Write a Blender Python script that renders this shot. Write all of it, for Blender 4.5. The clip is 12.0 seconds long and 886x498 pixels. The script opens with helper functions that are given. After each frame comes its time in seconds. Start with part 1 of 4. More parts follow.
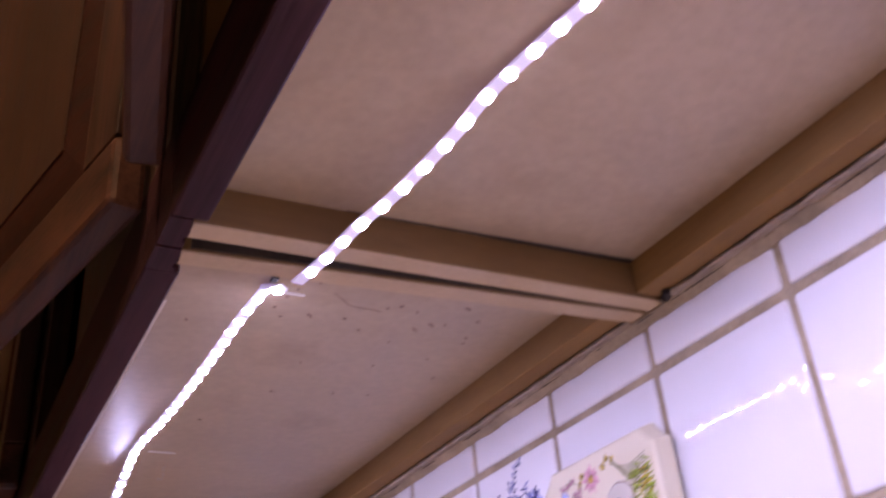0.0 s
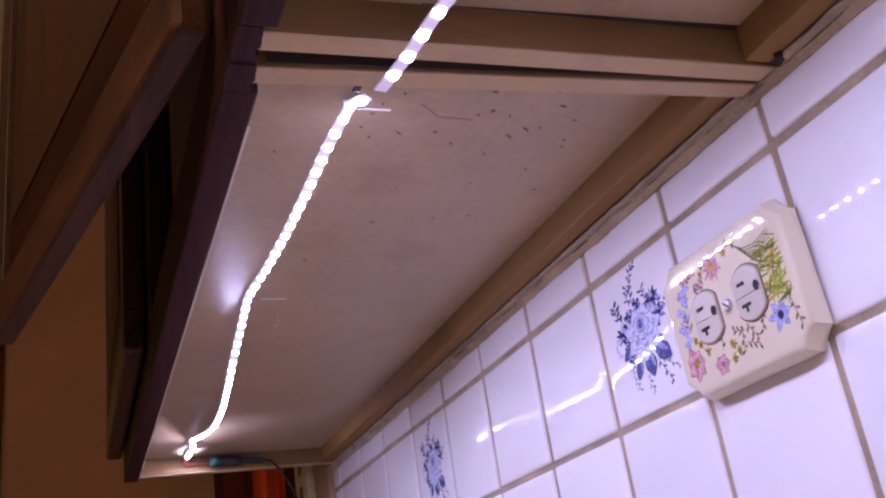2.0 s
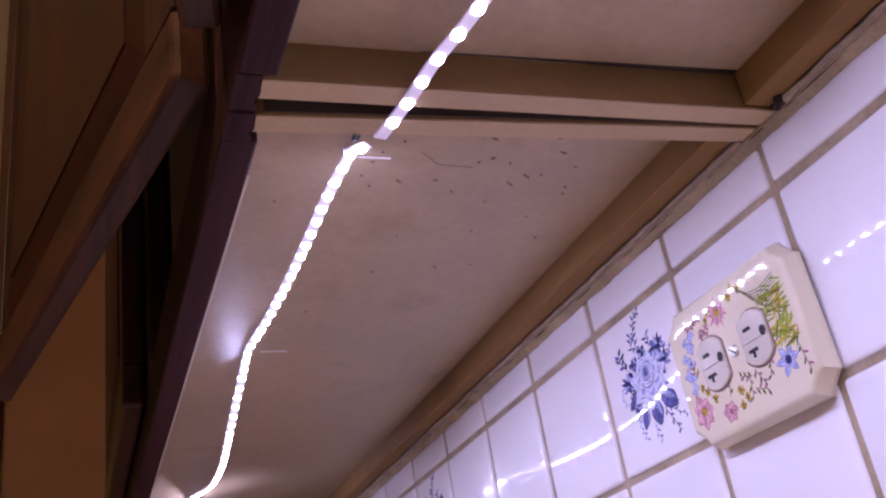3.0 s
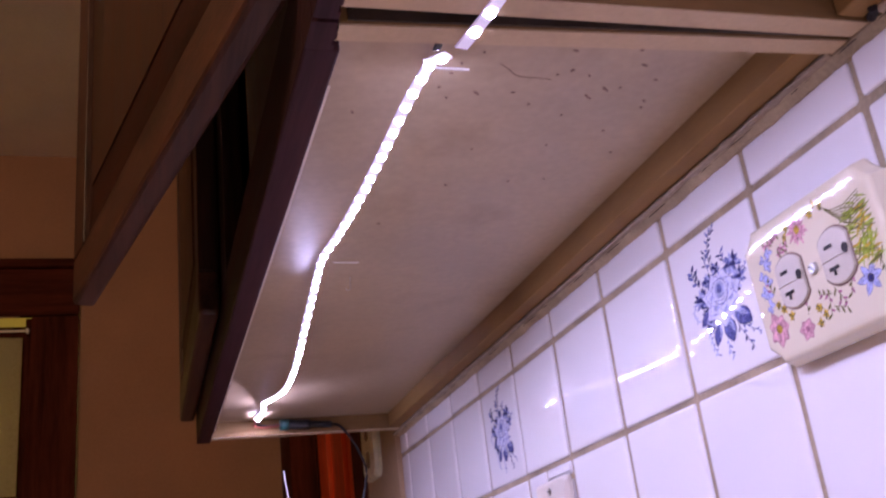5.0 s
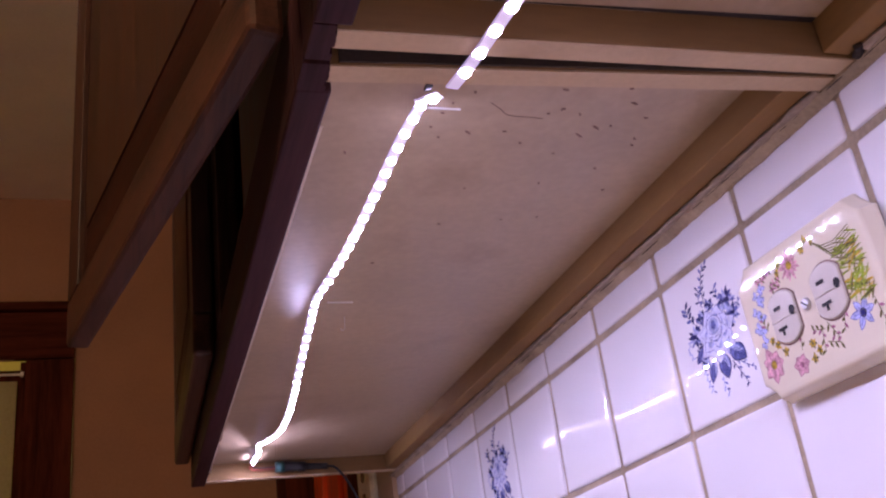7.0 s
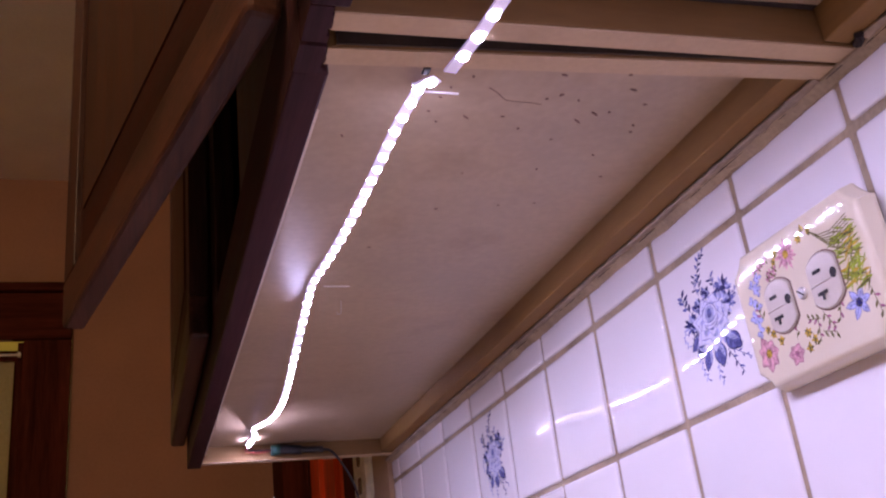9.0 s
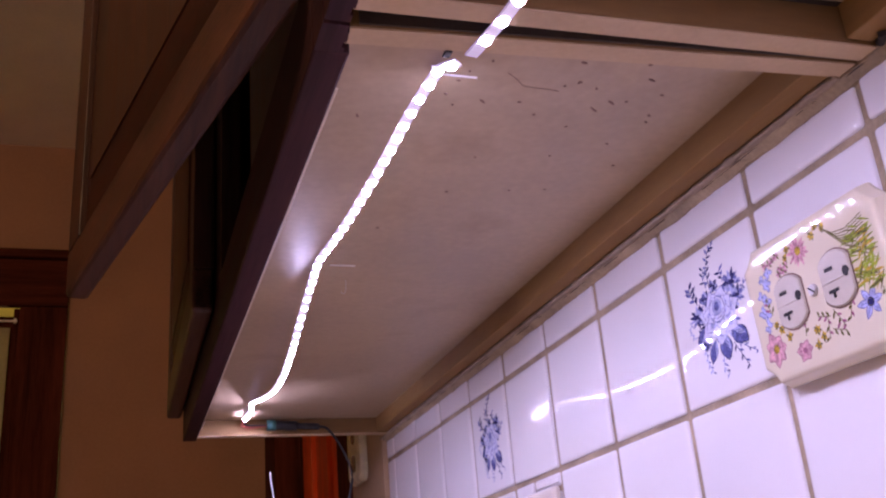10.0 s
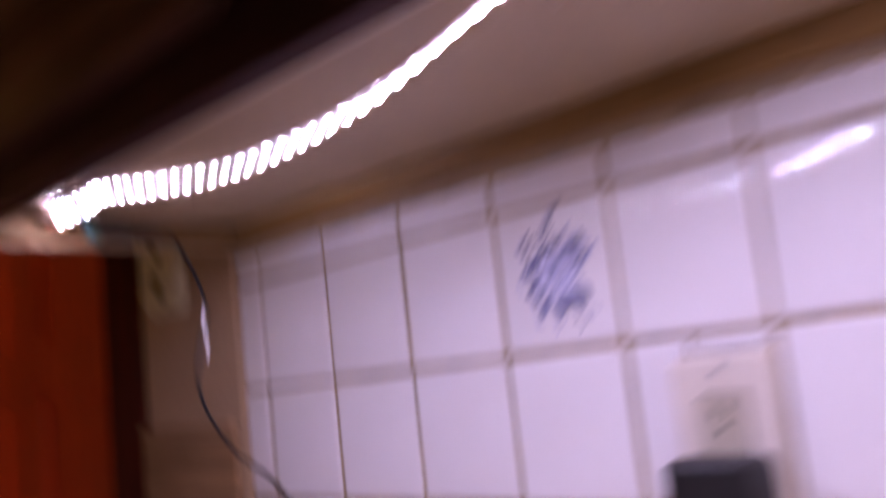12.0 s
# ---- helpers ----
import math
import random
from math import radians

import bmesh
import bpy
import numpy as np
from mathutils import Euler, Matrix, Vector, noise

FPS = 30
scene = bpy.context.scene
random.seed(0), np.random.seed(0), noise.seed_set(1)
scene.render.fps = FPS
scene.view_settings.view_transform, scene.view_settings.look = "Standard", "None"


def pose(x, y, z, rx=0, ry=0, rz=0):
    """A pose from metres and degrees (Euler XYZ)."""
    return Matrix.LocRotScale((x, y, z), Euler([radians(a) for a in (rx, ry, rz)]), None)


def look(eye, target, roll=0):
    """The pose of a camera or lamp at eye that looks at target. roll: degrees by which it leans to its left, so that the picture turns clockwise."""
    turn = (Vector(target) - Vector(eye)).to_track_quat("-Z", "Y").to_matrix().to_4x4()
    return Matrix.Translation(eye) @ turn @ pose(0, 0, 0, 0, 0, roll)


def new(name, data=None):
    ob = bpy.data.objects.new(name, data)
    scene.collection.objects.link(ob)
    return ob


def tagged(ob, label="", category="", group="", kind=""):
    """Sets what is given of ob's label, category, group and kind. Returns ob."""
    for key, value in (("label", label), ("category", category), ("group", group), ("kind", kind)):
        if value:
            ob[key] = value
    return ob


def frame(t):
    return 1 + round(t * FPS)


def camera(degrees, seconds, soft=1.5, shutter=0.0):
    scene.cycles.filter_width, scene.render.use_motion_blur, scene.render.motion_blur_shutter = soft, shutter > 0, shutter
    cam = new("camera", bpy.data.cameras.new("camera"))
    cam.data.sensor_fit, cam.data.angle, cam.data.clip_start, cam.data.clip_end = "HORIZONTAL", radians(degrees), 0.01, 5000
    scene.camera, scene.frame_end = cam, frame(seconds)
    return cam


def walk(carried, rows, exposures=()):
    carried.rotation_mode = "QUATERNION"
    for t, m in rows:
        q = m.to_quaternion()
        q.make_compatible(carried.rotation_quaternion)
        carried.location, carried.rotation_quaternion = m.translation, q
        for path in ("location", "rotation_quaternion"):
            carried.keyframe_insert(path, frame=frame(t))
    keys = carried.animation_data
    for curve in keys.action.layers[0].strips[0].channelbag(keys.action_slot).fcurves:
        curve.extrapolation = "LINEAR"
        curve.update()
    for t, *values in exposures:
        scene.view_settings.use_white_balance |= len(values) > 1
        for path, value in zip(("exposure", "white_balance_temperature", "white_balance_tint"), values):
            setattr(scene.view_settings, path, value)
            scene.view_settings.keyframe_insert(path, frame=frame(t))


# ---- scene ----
cam = camera(49.7, 12.0, soft=2.2, shutter=0.5)
PATH = [
    (-0.1, (-0.384, -0.4208, 1.1042), (0.5087, 1.0583, 2.1126), -4.3),
    (0, (-0.3821, -0.4155, 1.1033), (0.4904, 1.0837, 2.0988), -5.2),
    (0.1, (-0.3802, -0.4102, 1.1024), (0.4721, 1.1091, 2.085), -6.1),
    (0.2, (-0.3795, -0.4095, 1.1017), (0.444, 1.1354, 2.0689), -6.4),
    (0.5, (-0.3817, -0.3921, 1.0946), (0.4256, 1.206, 1.9859), -8.1),
    (1, (-0.374, -0.3825, 1.091), (0.341, 1.3005, 1.9015), -9.05),
    (1.5, (-0.371, -0.382, 1.089), (0.34, 1.324, 1.852), -8.8),
    (2, (-0.37, -0.379, 1.087), (0.353, 1.327, 1.841), -8.8),
    (2.5, (-0.368, -0.374, 1.087), (0.356, 1.302, 1.903), -9.1),
    (2.7, (-0.368, -0.373, 1.086), (0.352, 1.296, 1.92), -9.6),
    (4.3, (-0.372, -0.375, 1.086), (0.335, 1.265, 1.987), -8.5),
    (4.5, (-0.377, -0.374, 1.084), (0.324, 1.279, 1.965), -8.3),
    (5, (-0.379, -0.371, 1.083), (0.226, 1.396, 1.8), -7.0),
    (5.5, (-0.377, -0.367, 1.08), (0.217, 1.41, 1.778), -7.2),
    (6, (-0.375, -0.369, 1.081), (0.225, 1.385, 1.83), -7.4),
    (6.5, (-0.376, -0.371, 1.082), (0.232, 1.36, 1.877), -7.8),
    (7, (-0.377, -0.372, 1.082), (0.234, 1.36, 1.874), -7.7),
    (9, (-0.375, -0.371, 1.082), (0.238, 1.372, 1.846), -7.0),
    (9.5, (-0.383, -0.368, 1.085), (0.216, 1.378, 1.855), -5.9),
    (10, (-0.384, -0.368, 1.085), (0.239, 1.388, 1.811), -5.0),
    (10.5, (-0.382, -0.365, 1.085), (0.228, 1.387, 1.833), -5.9),
    (10.8, (-0.401, -0.361, 1.105), (0.232, 1.448, 1.677), -1.7),
    (11, (-0.399, -0.329, 1.146), (0.239, 1.502, 1.639), -2.3),
    (11.2, (-0.457, -0.273, 1.151), (0.292, 1.497, 1.701), -5.8),
    (11.4, (-0.518, -0.188, 1.147), (0.401, 1.52, 1.638), -6.9),
    (11.5, (-0.5202, -0.1352, 1.144), (0.4543, 1.5513, 1.5982), -5.8),
    (11.6, (-0.531, -0.069, 1.161), (0.492, 1.601, 1.568), -4.7),
    (11.7, (-0.527, -0.02, 1.164), (0.551, 1.628, 1.514), -2.6),
    (11.8, (-0.553, 0.042, 1.1705), (0.666, 1.594, 1.496), -4.6),
    (11.9, (-0.5453, 0.1052, 1.1848), (0.7637, 1.5749, 1.5404), -6.5),
    (11.9667, (-0.5464, 0.115, 1.186), (0.775, 1.576, 1.529), -6.4),
    (12, (-0.5514, 0.1631, 1.1915), (0.83, 1.5815, 1.4743), -6.2),
    (12.0333, (-0.561, 0.245, 1.201), (0.93, 1.592, 1.374), -5.7),
]
# the clip's camera settles its exposure and white balance on the way
EXPOSURES = [(0, 0.06, 6200, 5.0), (0.5, 0.0, 6200, 4.5), (1.5, -0.1, 6150, 4.5), (2.7, -0.18, 6100, 5.0), (4.5, 0.0, 6200, 6.0), (5.5, -0.08, 6200, 7.5),
             (6, -0.16, 6200, 8.0), (7, -0.08, 6350, 8.5), (9, -0.08, 6450, 9.5), (10.5, -0.08, 6450, 10.0), (11.5, -0.12, 6600, 11.0), (12, -0.2, 6900, 12.0)]
walk(cam, [(t, look(eye, target, roll)) for t, eye, target, roll in PATH], EXPOSURES)

# ---- world and lights ----
world = bpy.data.worlds.new("night")
scene.world = world
world.use_nodes = True
world.node_tree.nodes["Background"].inputs[0].default_value = (0.02, 0.016, 0.014, 1)
world.node_tree.nodes["Background"].inputs[1].default_value = 0.3

LED_POWER = 1520.0
LED_COLOUR = (0.66, 0.575, 1.02)
ROOM_POWER = 45.0
BACKLIGHT_POWER = 24.0


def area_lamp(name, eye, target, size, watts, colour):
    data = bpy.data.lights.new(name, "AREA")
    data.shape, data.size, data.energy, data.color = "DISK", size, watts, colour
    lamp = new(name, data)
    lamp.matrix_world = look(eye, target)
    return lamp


# the kitchen's ceiling lamp hangs behind the camera; an added unseen lamp backlights the blind
bulb = bpy.data.lights.new("room_lamp", "POINT")
bulb.energy, bulb.shadow_soft_size, bulb.color = ROOM_POWER, 0.11, (1.0, 0.61, 0.38)
new("room_lamp", bulb).location = (-1.15, -0.9, 2.16)
area_lamp("hall_lamp", (-0.95, 2.62, 2.3), (-0.95, 2.5, 0), 0.2, BACKLIGHT_POWER, (1.0, 0.86, 0.5))


# ---- materials ----
def material(name, base, rough=0.5, metal=0.0, vary=0.12, scale=40.0, stretch=(1, 1, 1), bump=0.1, fine=400.0,
             dark=None, spots=0.0, coat=0.0, emit=None, power=0.0, rand=0.0, detail=6, gloss=0.5):
    m = bpy.data.materials.new(name)
    m.use_nodes = True
    nt = m.node_tree
    b = nt.nodes["Principled BSDF"]
    b.inputs["Roughness"].default_value = rough
    b.inputs["Metallic"].default_value = metal
    b.inputs["Coat Weight"].default_value = coat
    b.inputs["Specular IOR Level"].default_value = gloss
    b.inputs["Coat Roughness"].default_value = 0.25
    if emit:
        b.inputs["Emission Color"].default_value = (*emit, 1)
        b.inputs["Emission Strength"].default_value = power
        b.inputs["Base Color"].default_value = (*base, 1)
        return m
    co = nt.nodes.new("ShaderNodeTexCoord")
    mp = nt.nodes.new("ShaderNodeMapping")
    mp.inputs["Scale"].default_value = stretch
    nt.links.new(co.outputs["Object"], mp.inputs["Vector"])
    big = nt.nodes.new("ShaderNodeTexNoise")
    big.inputs["Scale"].default_value, big.inputs["Detail"].default_value = scale, detail
    small = nt.nodes.new("ShaderNodeTexNoise")
    small.inputs["Scale"].default_value, small.inputs["Detail"].default_value = fine, detail / 2
    nt.links.new(mp.outputs[0], big.inputs["Vector"])
    nt.links.new(mp.outputs[0], small.inputs["Vector"])
    add = nt.nodes.new("ShaderNodeMath")
    add.operation = "MULTIPLY_ADD"
    nt.links.new(small.outputs[0], add.inputs[0])
    add.inputs[1].default_value = 0.45
    nt.links.new(big.outputs[0], add.inputs[2])
    ramp = nt.nodes.new("ShaderNodeValToRGB")
    low = dark or tuple(c * (1 - vary * 1.6) for c in base)
    high = tuple(min(1, c * (1 + vary)) for c in base)
    ramp.color_ramp.elements[0].position, ramp.color_ramp.elements[0].color = 0.5, (*low, 1)
    ramp.color_ramp.elements[1].position, ramp.color_ramp.elements[1].color = 0.95, (*high, 1)
    nt.links.new(add.outputs[0], ramp.inputs[0])
    colour = ramp.outputs[0]
    if spots:
        vor = nt.nodes.new("ShaderNodeTexNoise")
        vor.inputs["Scale"].default_value, vor.inputs["Detail"].default_value = 14, 8
        nt.links.new(co.outputs["Object"], vor.inputs["Vector"])
        r2 = nt.nodes.new("ShaderNodeValToRGB")
        r2.color_ramp.elements[0].position, r2.color_ramp.elements[0].color = 0.55, (1, 1, 1, 1)
        r2.color_ramp.elements[1].position = 0.75
        r2.color_ramp.elements[1].color = (1 - spots, 1 - spots * 1.15, 1 - spots * 1.3, 1)
        nt.links.new(vor.outputs[0], r2.inputs[0])
        mul = nt.nodes.new("ShaderNodeMix")
        mul.data_type, mul.blend_type = "RGBA", "MULTIPLY"
        mul.inputs[0].default_value = 1
        nt.links.new(colour, mul.inputs[6])
        nt.links.new(r2.outputs[0], mul.inputs[7])
        colour = mul.outputs[2]
    if rand:
        info = nt.nodes.new("ShaderNodeObjectInfo")
        hsv = nt.nodes.new("ShaderNodeHueSaturation")
        mr = nt.nodes.new("ShaderNodeMapRange")
        mr.inputs[3].default_value, mr.inputs[4].default_value = 1 - rand, 1 + rand
        nt.links.new(info.outputs["Random"], mr.inputs[0])
        nt.links.new(mr.outputs[0], hsv.inputs["Value"])
        nt.links.new(colour, hsv.inputs["Color"])
        colour = hsv.outputs[0]
    nt.links.new(colour, b.inputs["Base Color"])
    rr = nt.nodes.new("ShaderNodeMapRange")
    rr.inputs[3].default_value, rr.inputs[4].default_value = rough * 0.8, min(1, rough * 1.25)
    nt.links.new(big.outputs[0], rr.inputs[0])
    nt.links.new(rr.outputs[0], b.inputs["Roughness"])
    bp = nt.nodes.new("ShaderNodeBump")
    bp.inputs["Strength"].default_value, bp.inputs["Distance"].default_value = bump, 0.001
    nt.links.new(add.outputs[0], bp.inputs["Height"])
    nt.links.new(bp.outputs[0], b.inputs["Normal"])
    return m


def wood(name, base, dark, grain, rough=0.45, coat=0.06, bump=0.3, gloss=0.2):
    """Stained wood; grain is the axis (0, 1, 2) along which the fibres run."""
    stretch = [1.0, 1.0, 1.0]
    stretch[grain] = 0.05
    return material(name, base, rough, scale=55, fine=420, stretch=stretch, dark=dark, vary=0.35, bump=bump, coat=coat, gloss=gloss)


OAK, OAK_DARK = (0.062, 0.026, 0.018), (0.012, 0.006, 0.005)
oak_y = wood("oak_along", (0.072, 0.031, 0.021), (0.02, 0.009, 0.007), 1)
oak_z = wood("oak_upright", OAK, OAK_DARK, 2)
oak_edge = wood("oak_frame", (0.045, 0.017, 0.02), (0.016, 0.006, 0.008), 1, rough=0.6, gloss=0.1)
oak_moulding = wood("oak_moulding", (0.036, 0.011, 0.007), (0.014, 0.005, 0.003), 1, rough=0.55, gloss=0.15)
oak_panel = wood("oak_panel", (0.058, 0.026, 0.016), (0.026, 0.012, 0.008), 2, rough=0.5, gloss=0.15, bump=0.2)
inside = material("cabinet_inside", (0.05, 0.035, 0.025), 0.8, vary=0.2)
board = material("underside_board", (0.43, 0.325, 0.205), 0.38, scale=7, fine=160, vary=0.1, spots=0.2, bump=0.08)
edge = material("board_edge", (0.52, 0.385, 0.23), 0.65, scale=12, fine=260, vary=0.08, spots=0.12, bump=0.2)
rail_wood = material("rail_pine", (0.25, 0.14, 0.042), 0.6, scale=22, fine=300, stretch=(1, 0.12, 1), vary=0.1, spots=0.15, bump=0.15, gloss=0.25)
dado_wood = wood("dado_wood", (0.34, 0.21, 0.11), (0.2, 0.115, 0.055), 1, rough=0.7)
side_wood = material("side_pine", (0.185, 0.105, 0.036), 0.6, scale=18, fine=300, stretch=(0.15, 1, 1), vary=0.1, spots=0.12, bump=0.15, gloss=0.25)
glaze = material("white_glaze", (0.83, 0.81, 0.8), 0.02, scale=6, fine=14, vary=0.02, bump=0.012, rand=0.025, detail=0)
grout = material("grout", (0.39, 0.31, 0.195), 0.9, scale=25, fine=350, vary=0.22, bump=0.6, spots=0.3)
caulk = material("caulk", (0.36, 0.285, 0.2), 0.7, scale=30, fine=250, vary=0.2, bump=0.6, spots=0.35)
porcelain = material("porcelain", (0.72, 0.655, 0.47), 0.04, scale=12, fine=20, vary=0.02, bump=0.02, detail=0)
green_cream = material("green_cream_plate", (0.8, 0.8, 0.56), 0.2, scale=60, vary=0.12, bump=0.05)
receptacle = material("receptacle_plastic", (0.5, 0.45, 0.34), 0.3, vary=0.04, bump=0.05)
ivory = material("ivory_plastic", (0.72, 0.66, 0.56), 0.3, vary=0.03, bump=0.05)
slot = material("slot_black", (0.012, 0.01, 0.01), 0.7, vary=0.1)
steel = material("screw_steel", (0.6, 0.58, 0.55), 0.3, metal=1.0, vary=0.1)
shadow_gap = material("gap_shade", (0.03, 0.02, 0.016), 0.9, vary=0.3)
speck = material("brown_speck", (0.2, 0.12, 0.09), 0.7, vary=0.2)
black = material("black_rubber", (0.008, 0.008, 0.009), 0.5, vary=0.15, bump=0.1)
green = material("dark_green_plastic", (0.02, 0.09, 0.075), 0.4, vary=0.1)
red_wire = material("red_wire", (0.16, 0.025, 0.015), 0.5, vary=0.1)
strip_white = material("strip_backing", (0.8, 0.78, 0.75), 0.4, vary=0.03)
led = material("led_chip", (0.9, 0.9, 0.9), emit=LED_COLOUR, power=LED_POWER)
plaster = material("tan_plaster", (0.37, 0.21, 0.125), 0.9, scale=5, fine=120, vary=0.08, bump=0.2)
end_plaster = material("end_plaster", (0.48, 0.34, 0.2), 0.8, scale=5, fine=120, vary=0.08, bump=0.2)
ceiling_paint = material("ceiling_paint", (0.88, 0.88, 0.72), 0.9, scale=5, fine=150, vary=0.05, bump=0.2)
trim_dark = wood("dark_trim", (0.085, 0.02, 0.012), (0.03, 0.008, 0.005), 2, rough=0.8, coat=0.0, gloss=0.05)
trim_dark_h = wood("dark_trim_across", (0.085, 0.02, 0.012), (0.03, 0.008, 0.005), 0, rough=0.8, coat=0.0, gloss=0.05)
red_door = wood("red_door_wood", (0.7, 0.105, 0.03), (0.58, 0.08, 0.022), 2, rough=0.4, coat=0.1)
olive = material("olive_wall", (0.5, 0.47, 0.22), 0.8, scale=4, fine=100, vary=0.08)
worktop_mat = material("worktop_laminate", (0.4, 0.35, 0.28), 0.4, vary=0.1)
floor_mat = material("floor_wood", (0.2, 0.11, 0.06), 0.45, stretch=(1, 0.1, 1), vary=0.3)
blue_dark = material("blue_paint", (0.04, 0.042, 0.14), 0.025, bump=0.0, vary=0.3, scale=300)
blue_mid = material("blue_wash", (0.16, 0.175, 0.41), 0.025, bump=0.0, vary=0.3, scale=250)
blue_faint = material("faint_blue_wash", (0.7, 0.71, 0.86), 0.025, bump=0.0, vary=0.12, scale=250)
# added glow round and between the chips, standing in for lens glare
led_halo = material("led_halo", (0.85, 0.85, 0.85), emit=(0.84, 0.74, 1.0), power=3.0)
strip_glow = material("strip_halo", (0.85, 0.85, 0.85), emit=(0.56, 0.44, 1.0), power=0.35)
blue_pale = material("pale_blue_wash", (0.45, 0.48, 0.73), 0.025, bump=0.0, vary=0.2, scale=250)
pink = material("pink_paint", (0.68, 0.38, 0.4), 0.025, bump=0.0, vary=0.3, scale=300)
rose_dark = material("mauve_paint", (0.4, 0.16, 0.24), 0.025, bump=0.0, vary=0.3, scale=300)
yellow = material("ochre_paint", (0.55, 0.38, 0.06), 0.025, bump=0.0, vary=0.3, scale=300)
leaf_green = material("green_paint", (0.32, 0.4, 0.06), 0.025, bump=0.0, vary=0.4, scale=300)
olive_dark = material("brown_green_paint", (0.16, 0.15, 0.06), 0.025, bump=0.0, vary=0.3, scale=300)


# thin cloth that lets light through
blind_cloth = bpy.data.materials.new("blind_cloth")
blind_cloth.use_nodes = True
nt = blind_cloth.node_tree
weave = nt.nodes.new("ShaderNodeTexNoise")
weave.inputs["Scale"].default_value = 60
tint = nt.nodes.new("ShaderNodeValToRGB")
tint.color_ramp.elements[0].color, tint.color_ramp.elements[1].color = (0.52, 0.48, 0.24, 1), (0.7, 0.66, 0.38, 1)
nt.links.new(weave.outputs[0], tint.inputs[0])
thin = nt.nodes.new("ShaderNodeBsdfTranslucent")
blend = nt.nodes.new("ShaderNodeMixShader")
blend.inputs[0].default_value = 0.45
nt.links.new(tint.outputs[0], thin.inputs["Color"])
nt.links.new(tint.outputs[0], nt.nodes["Principled BSDF"].inputs["Base Color"])
nt.nodes["Principled BSDF"].inputs["Roughness"].default_value = 0.8
nt.links.new(nt.nodes["Principled BSDF"].outputs[0], blend.inputs[1])
nt.links.new(thin.outputs[0], blend.inputs[2])
nt.links.new(blend.outputs[0], nt.nodes["Material Output"].inputs["Surface"])
glass = bpy.data.materials.new("window_glass")
glass.use_nodes = True
glass.node_tree.nodes["Principled BSDF"].inputs["Transmission Weight"].default_value = 1.0
glass.node_tree.nodes["Principled BSDF"].inputs["Roughness"].default_value = 0.02


# ---- mesh helpers ----
def box(bm, x0, x1, y0, y1, z0, z1, shear=0.0, bevel=0.0, shear_far=None):
    """A block; shear slides its x0 end along y by so many metres, shear_far the y1 side alone."""
    far = shear if shear_far is None else shear_far
    vs = []
    for x, y, z in ((x0, y0, z0), (x1, y0, z0), (x1, y1, z0), (x0, y1, z0), (x0, y0, z1), (x1, y0, z1), (x1, y1, z1), (x0, y1, z1)):
        vs.append(bm.verts.new((x, y + ((shear if y == y0 else far) if x == x0 else 0), z)))
    fs = [bm.faces.new([vs[i] for i in f]) for f in ((0, 3, 2, 1), (4, 5, 6, 7), (0, 1, 5, 4), (1, 2, 6, 5), (2, 3, 7, 6), (3, 0, 4, 7))]
    if bevel:
        es = list({e for f in fs for e in f.edges})
        bmesh.ops.bevel(bm, geom=es, offset=bevel, segments=2, affect="EDGES", profile=0.5)
    return bm


def block(*a, **k):
    return box(bmesh.new(), *a, **k)


def finish(name, bm, mat, smooth=False):
    bmesh.ops.recalc_face_normals(bm, faces=bm.faces)
    me = bpy.data.meshes.new(name)
    bm.to_mesh(me)
    bm.free()
    me.materials.append(mat)
    if smooth:
        for p in me.polygons:
            p.use_smooth = True
    return new(name, me)


def part(name, bm, mat, parent, label="", smooth=False):
    ob = finish(name, bm, mat, smooth)
    ob.parent = parent
    root = Vector(parent.get("base", (0, 0, 0)))
    ob.matrix_parent_inverse = Matrix.Translation(-root)
    if label:
        ob["label"] = label
    return ob


def thing(name, base, label, category, group=""):
    ob = new(name)
    ob.location = base
    ob.empty_display_size = 0.05
    ob["base"] = base
    return tagged(ob, label, category, group)


def structure(name, bm, mat, label, category=""):
    return tagged(finish(name, bm, mat), label, category or name.split("_")[0], kind="structure")


def tube(bm, pts, r, sides=10, flat=1.0):
    """A round or flattened cord along points."""
    rings = []
    pts = [Vector(p) for p in pts]
    for i, p in enumerate(pts):
        d = (pts[min(i + 1, len(pts) - 1)] - pts[max(i - 1, 0)]).normalized()
        a = d.cross(Vector((0, 0, 1)))
        a = a.normalized() if a.length > 1e-3 else Vector((1, 0, 0))
        b = d.cross(a).normalized()
        rings.append([bm.verts.new(p + a * (r * math.cos(q)) + b * (r * flat * math.sin(q))) for q in (2 * math.pi * k / sides for k in range(sides))])
    for u, v in zip(rings, rings[1:]):
        for k in range(sides):
            bm.faces.new((u[k], u[(k + 1) % sides], v[(k + 1) % sides], v[k]))
    bm.faces.new(rings[0][::-1]), bm.faces.new(rings[-1])
    return bm


def smooth_path(pts, n):
    """Catmull-Rom through points, n steps a stretch."""
    p = [Vector(q) for q in pts]
    p = [2 * p[0] - p[1], *p, 2 * p[-1] - p[-2]]
    out = []
    for a, b, c, d in zip(p, p[1:], p[2:], p[3:]):
        for k in range(n):
            t = k / n
            out.append(0.5 * (2 * b + (c - a) * t + (2 * a - 5 * b + 4 * c - d) * t * t + (3 * b - a - 3 * c + d) * t**3))
    return out + [p[-2]]


# ---- structure ----
TILE, TOP, P = 1.0, 1.357, 0.112
END = 1.051          # where the tiles end
FAR = 2.2            # face of the far wall
CEIL = 2.405

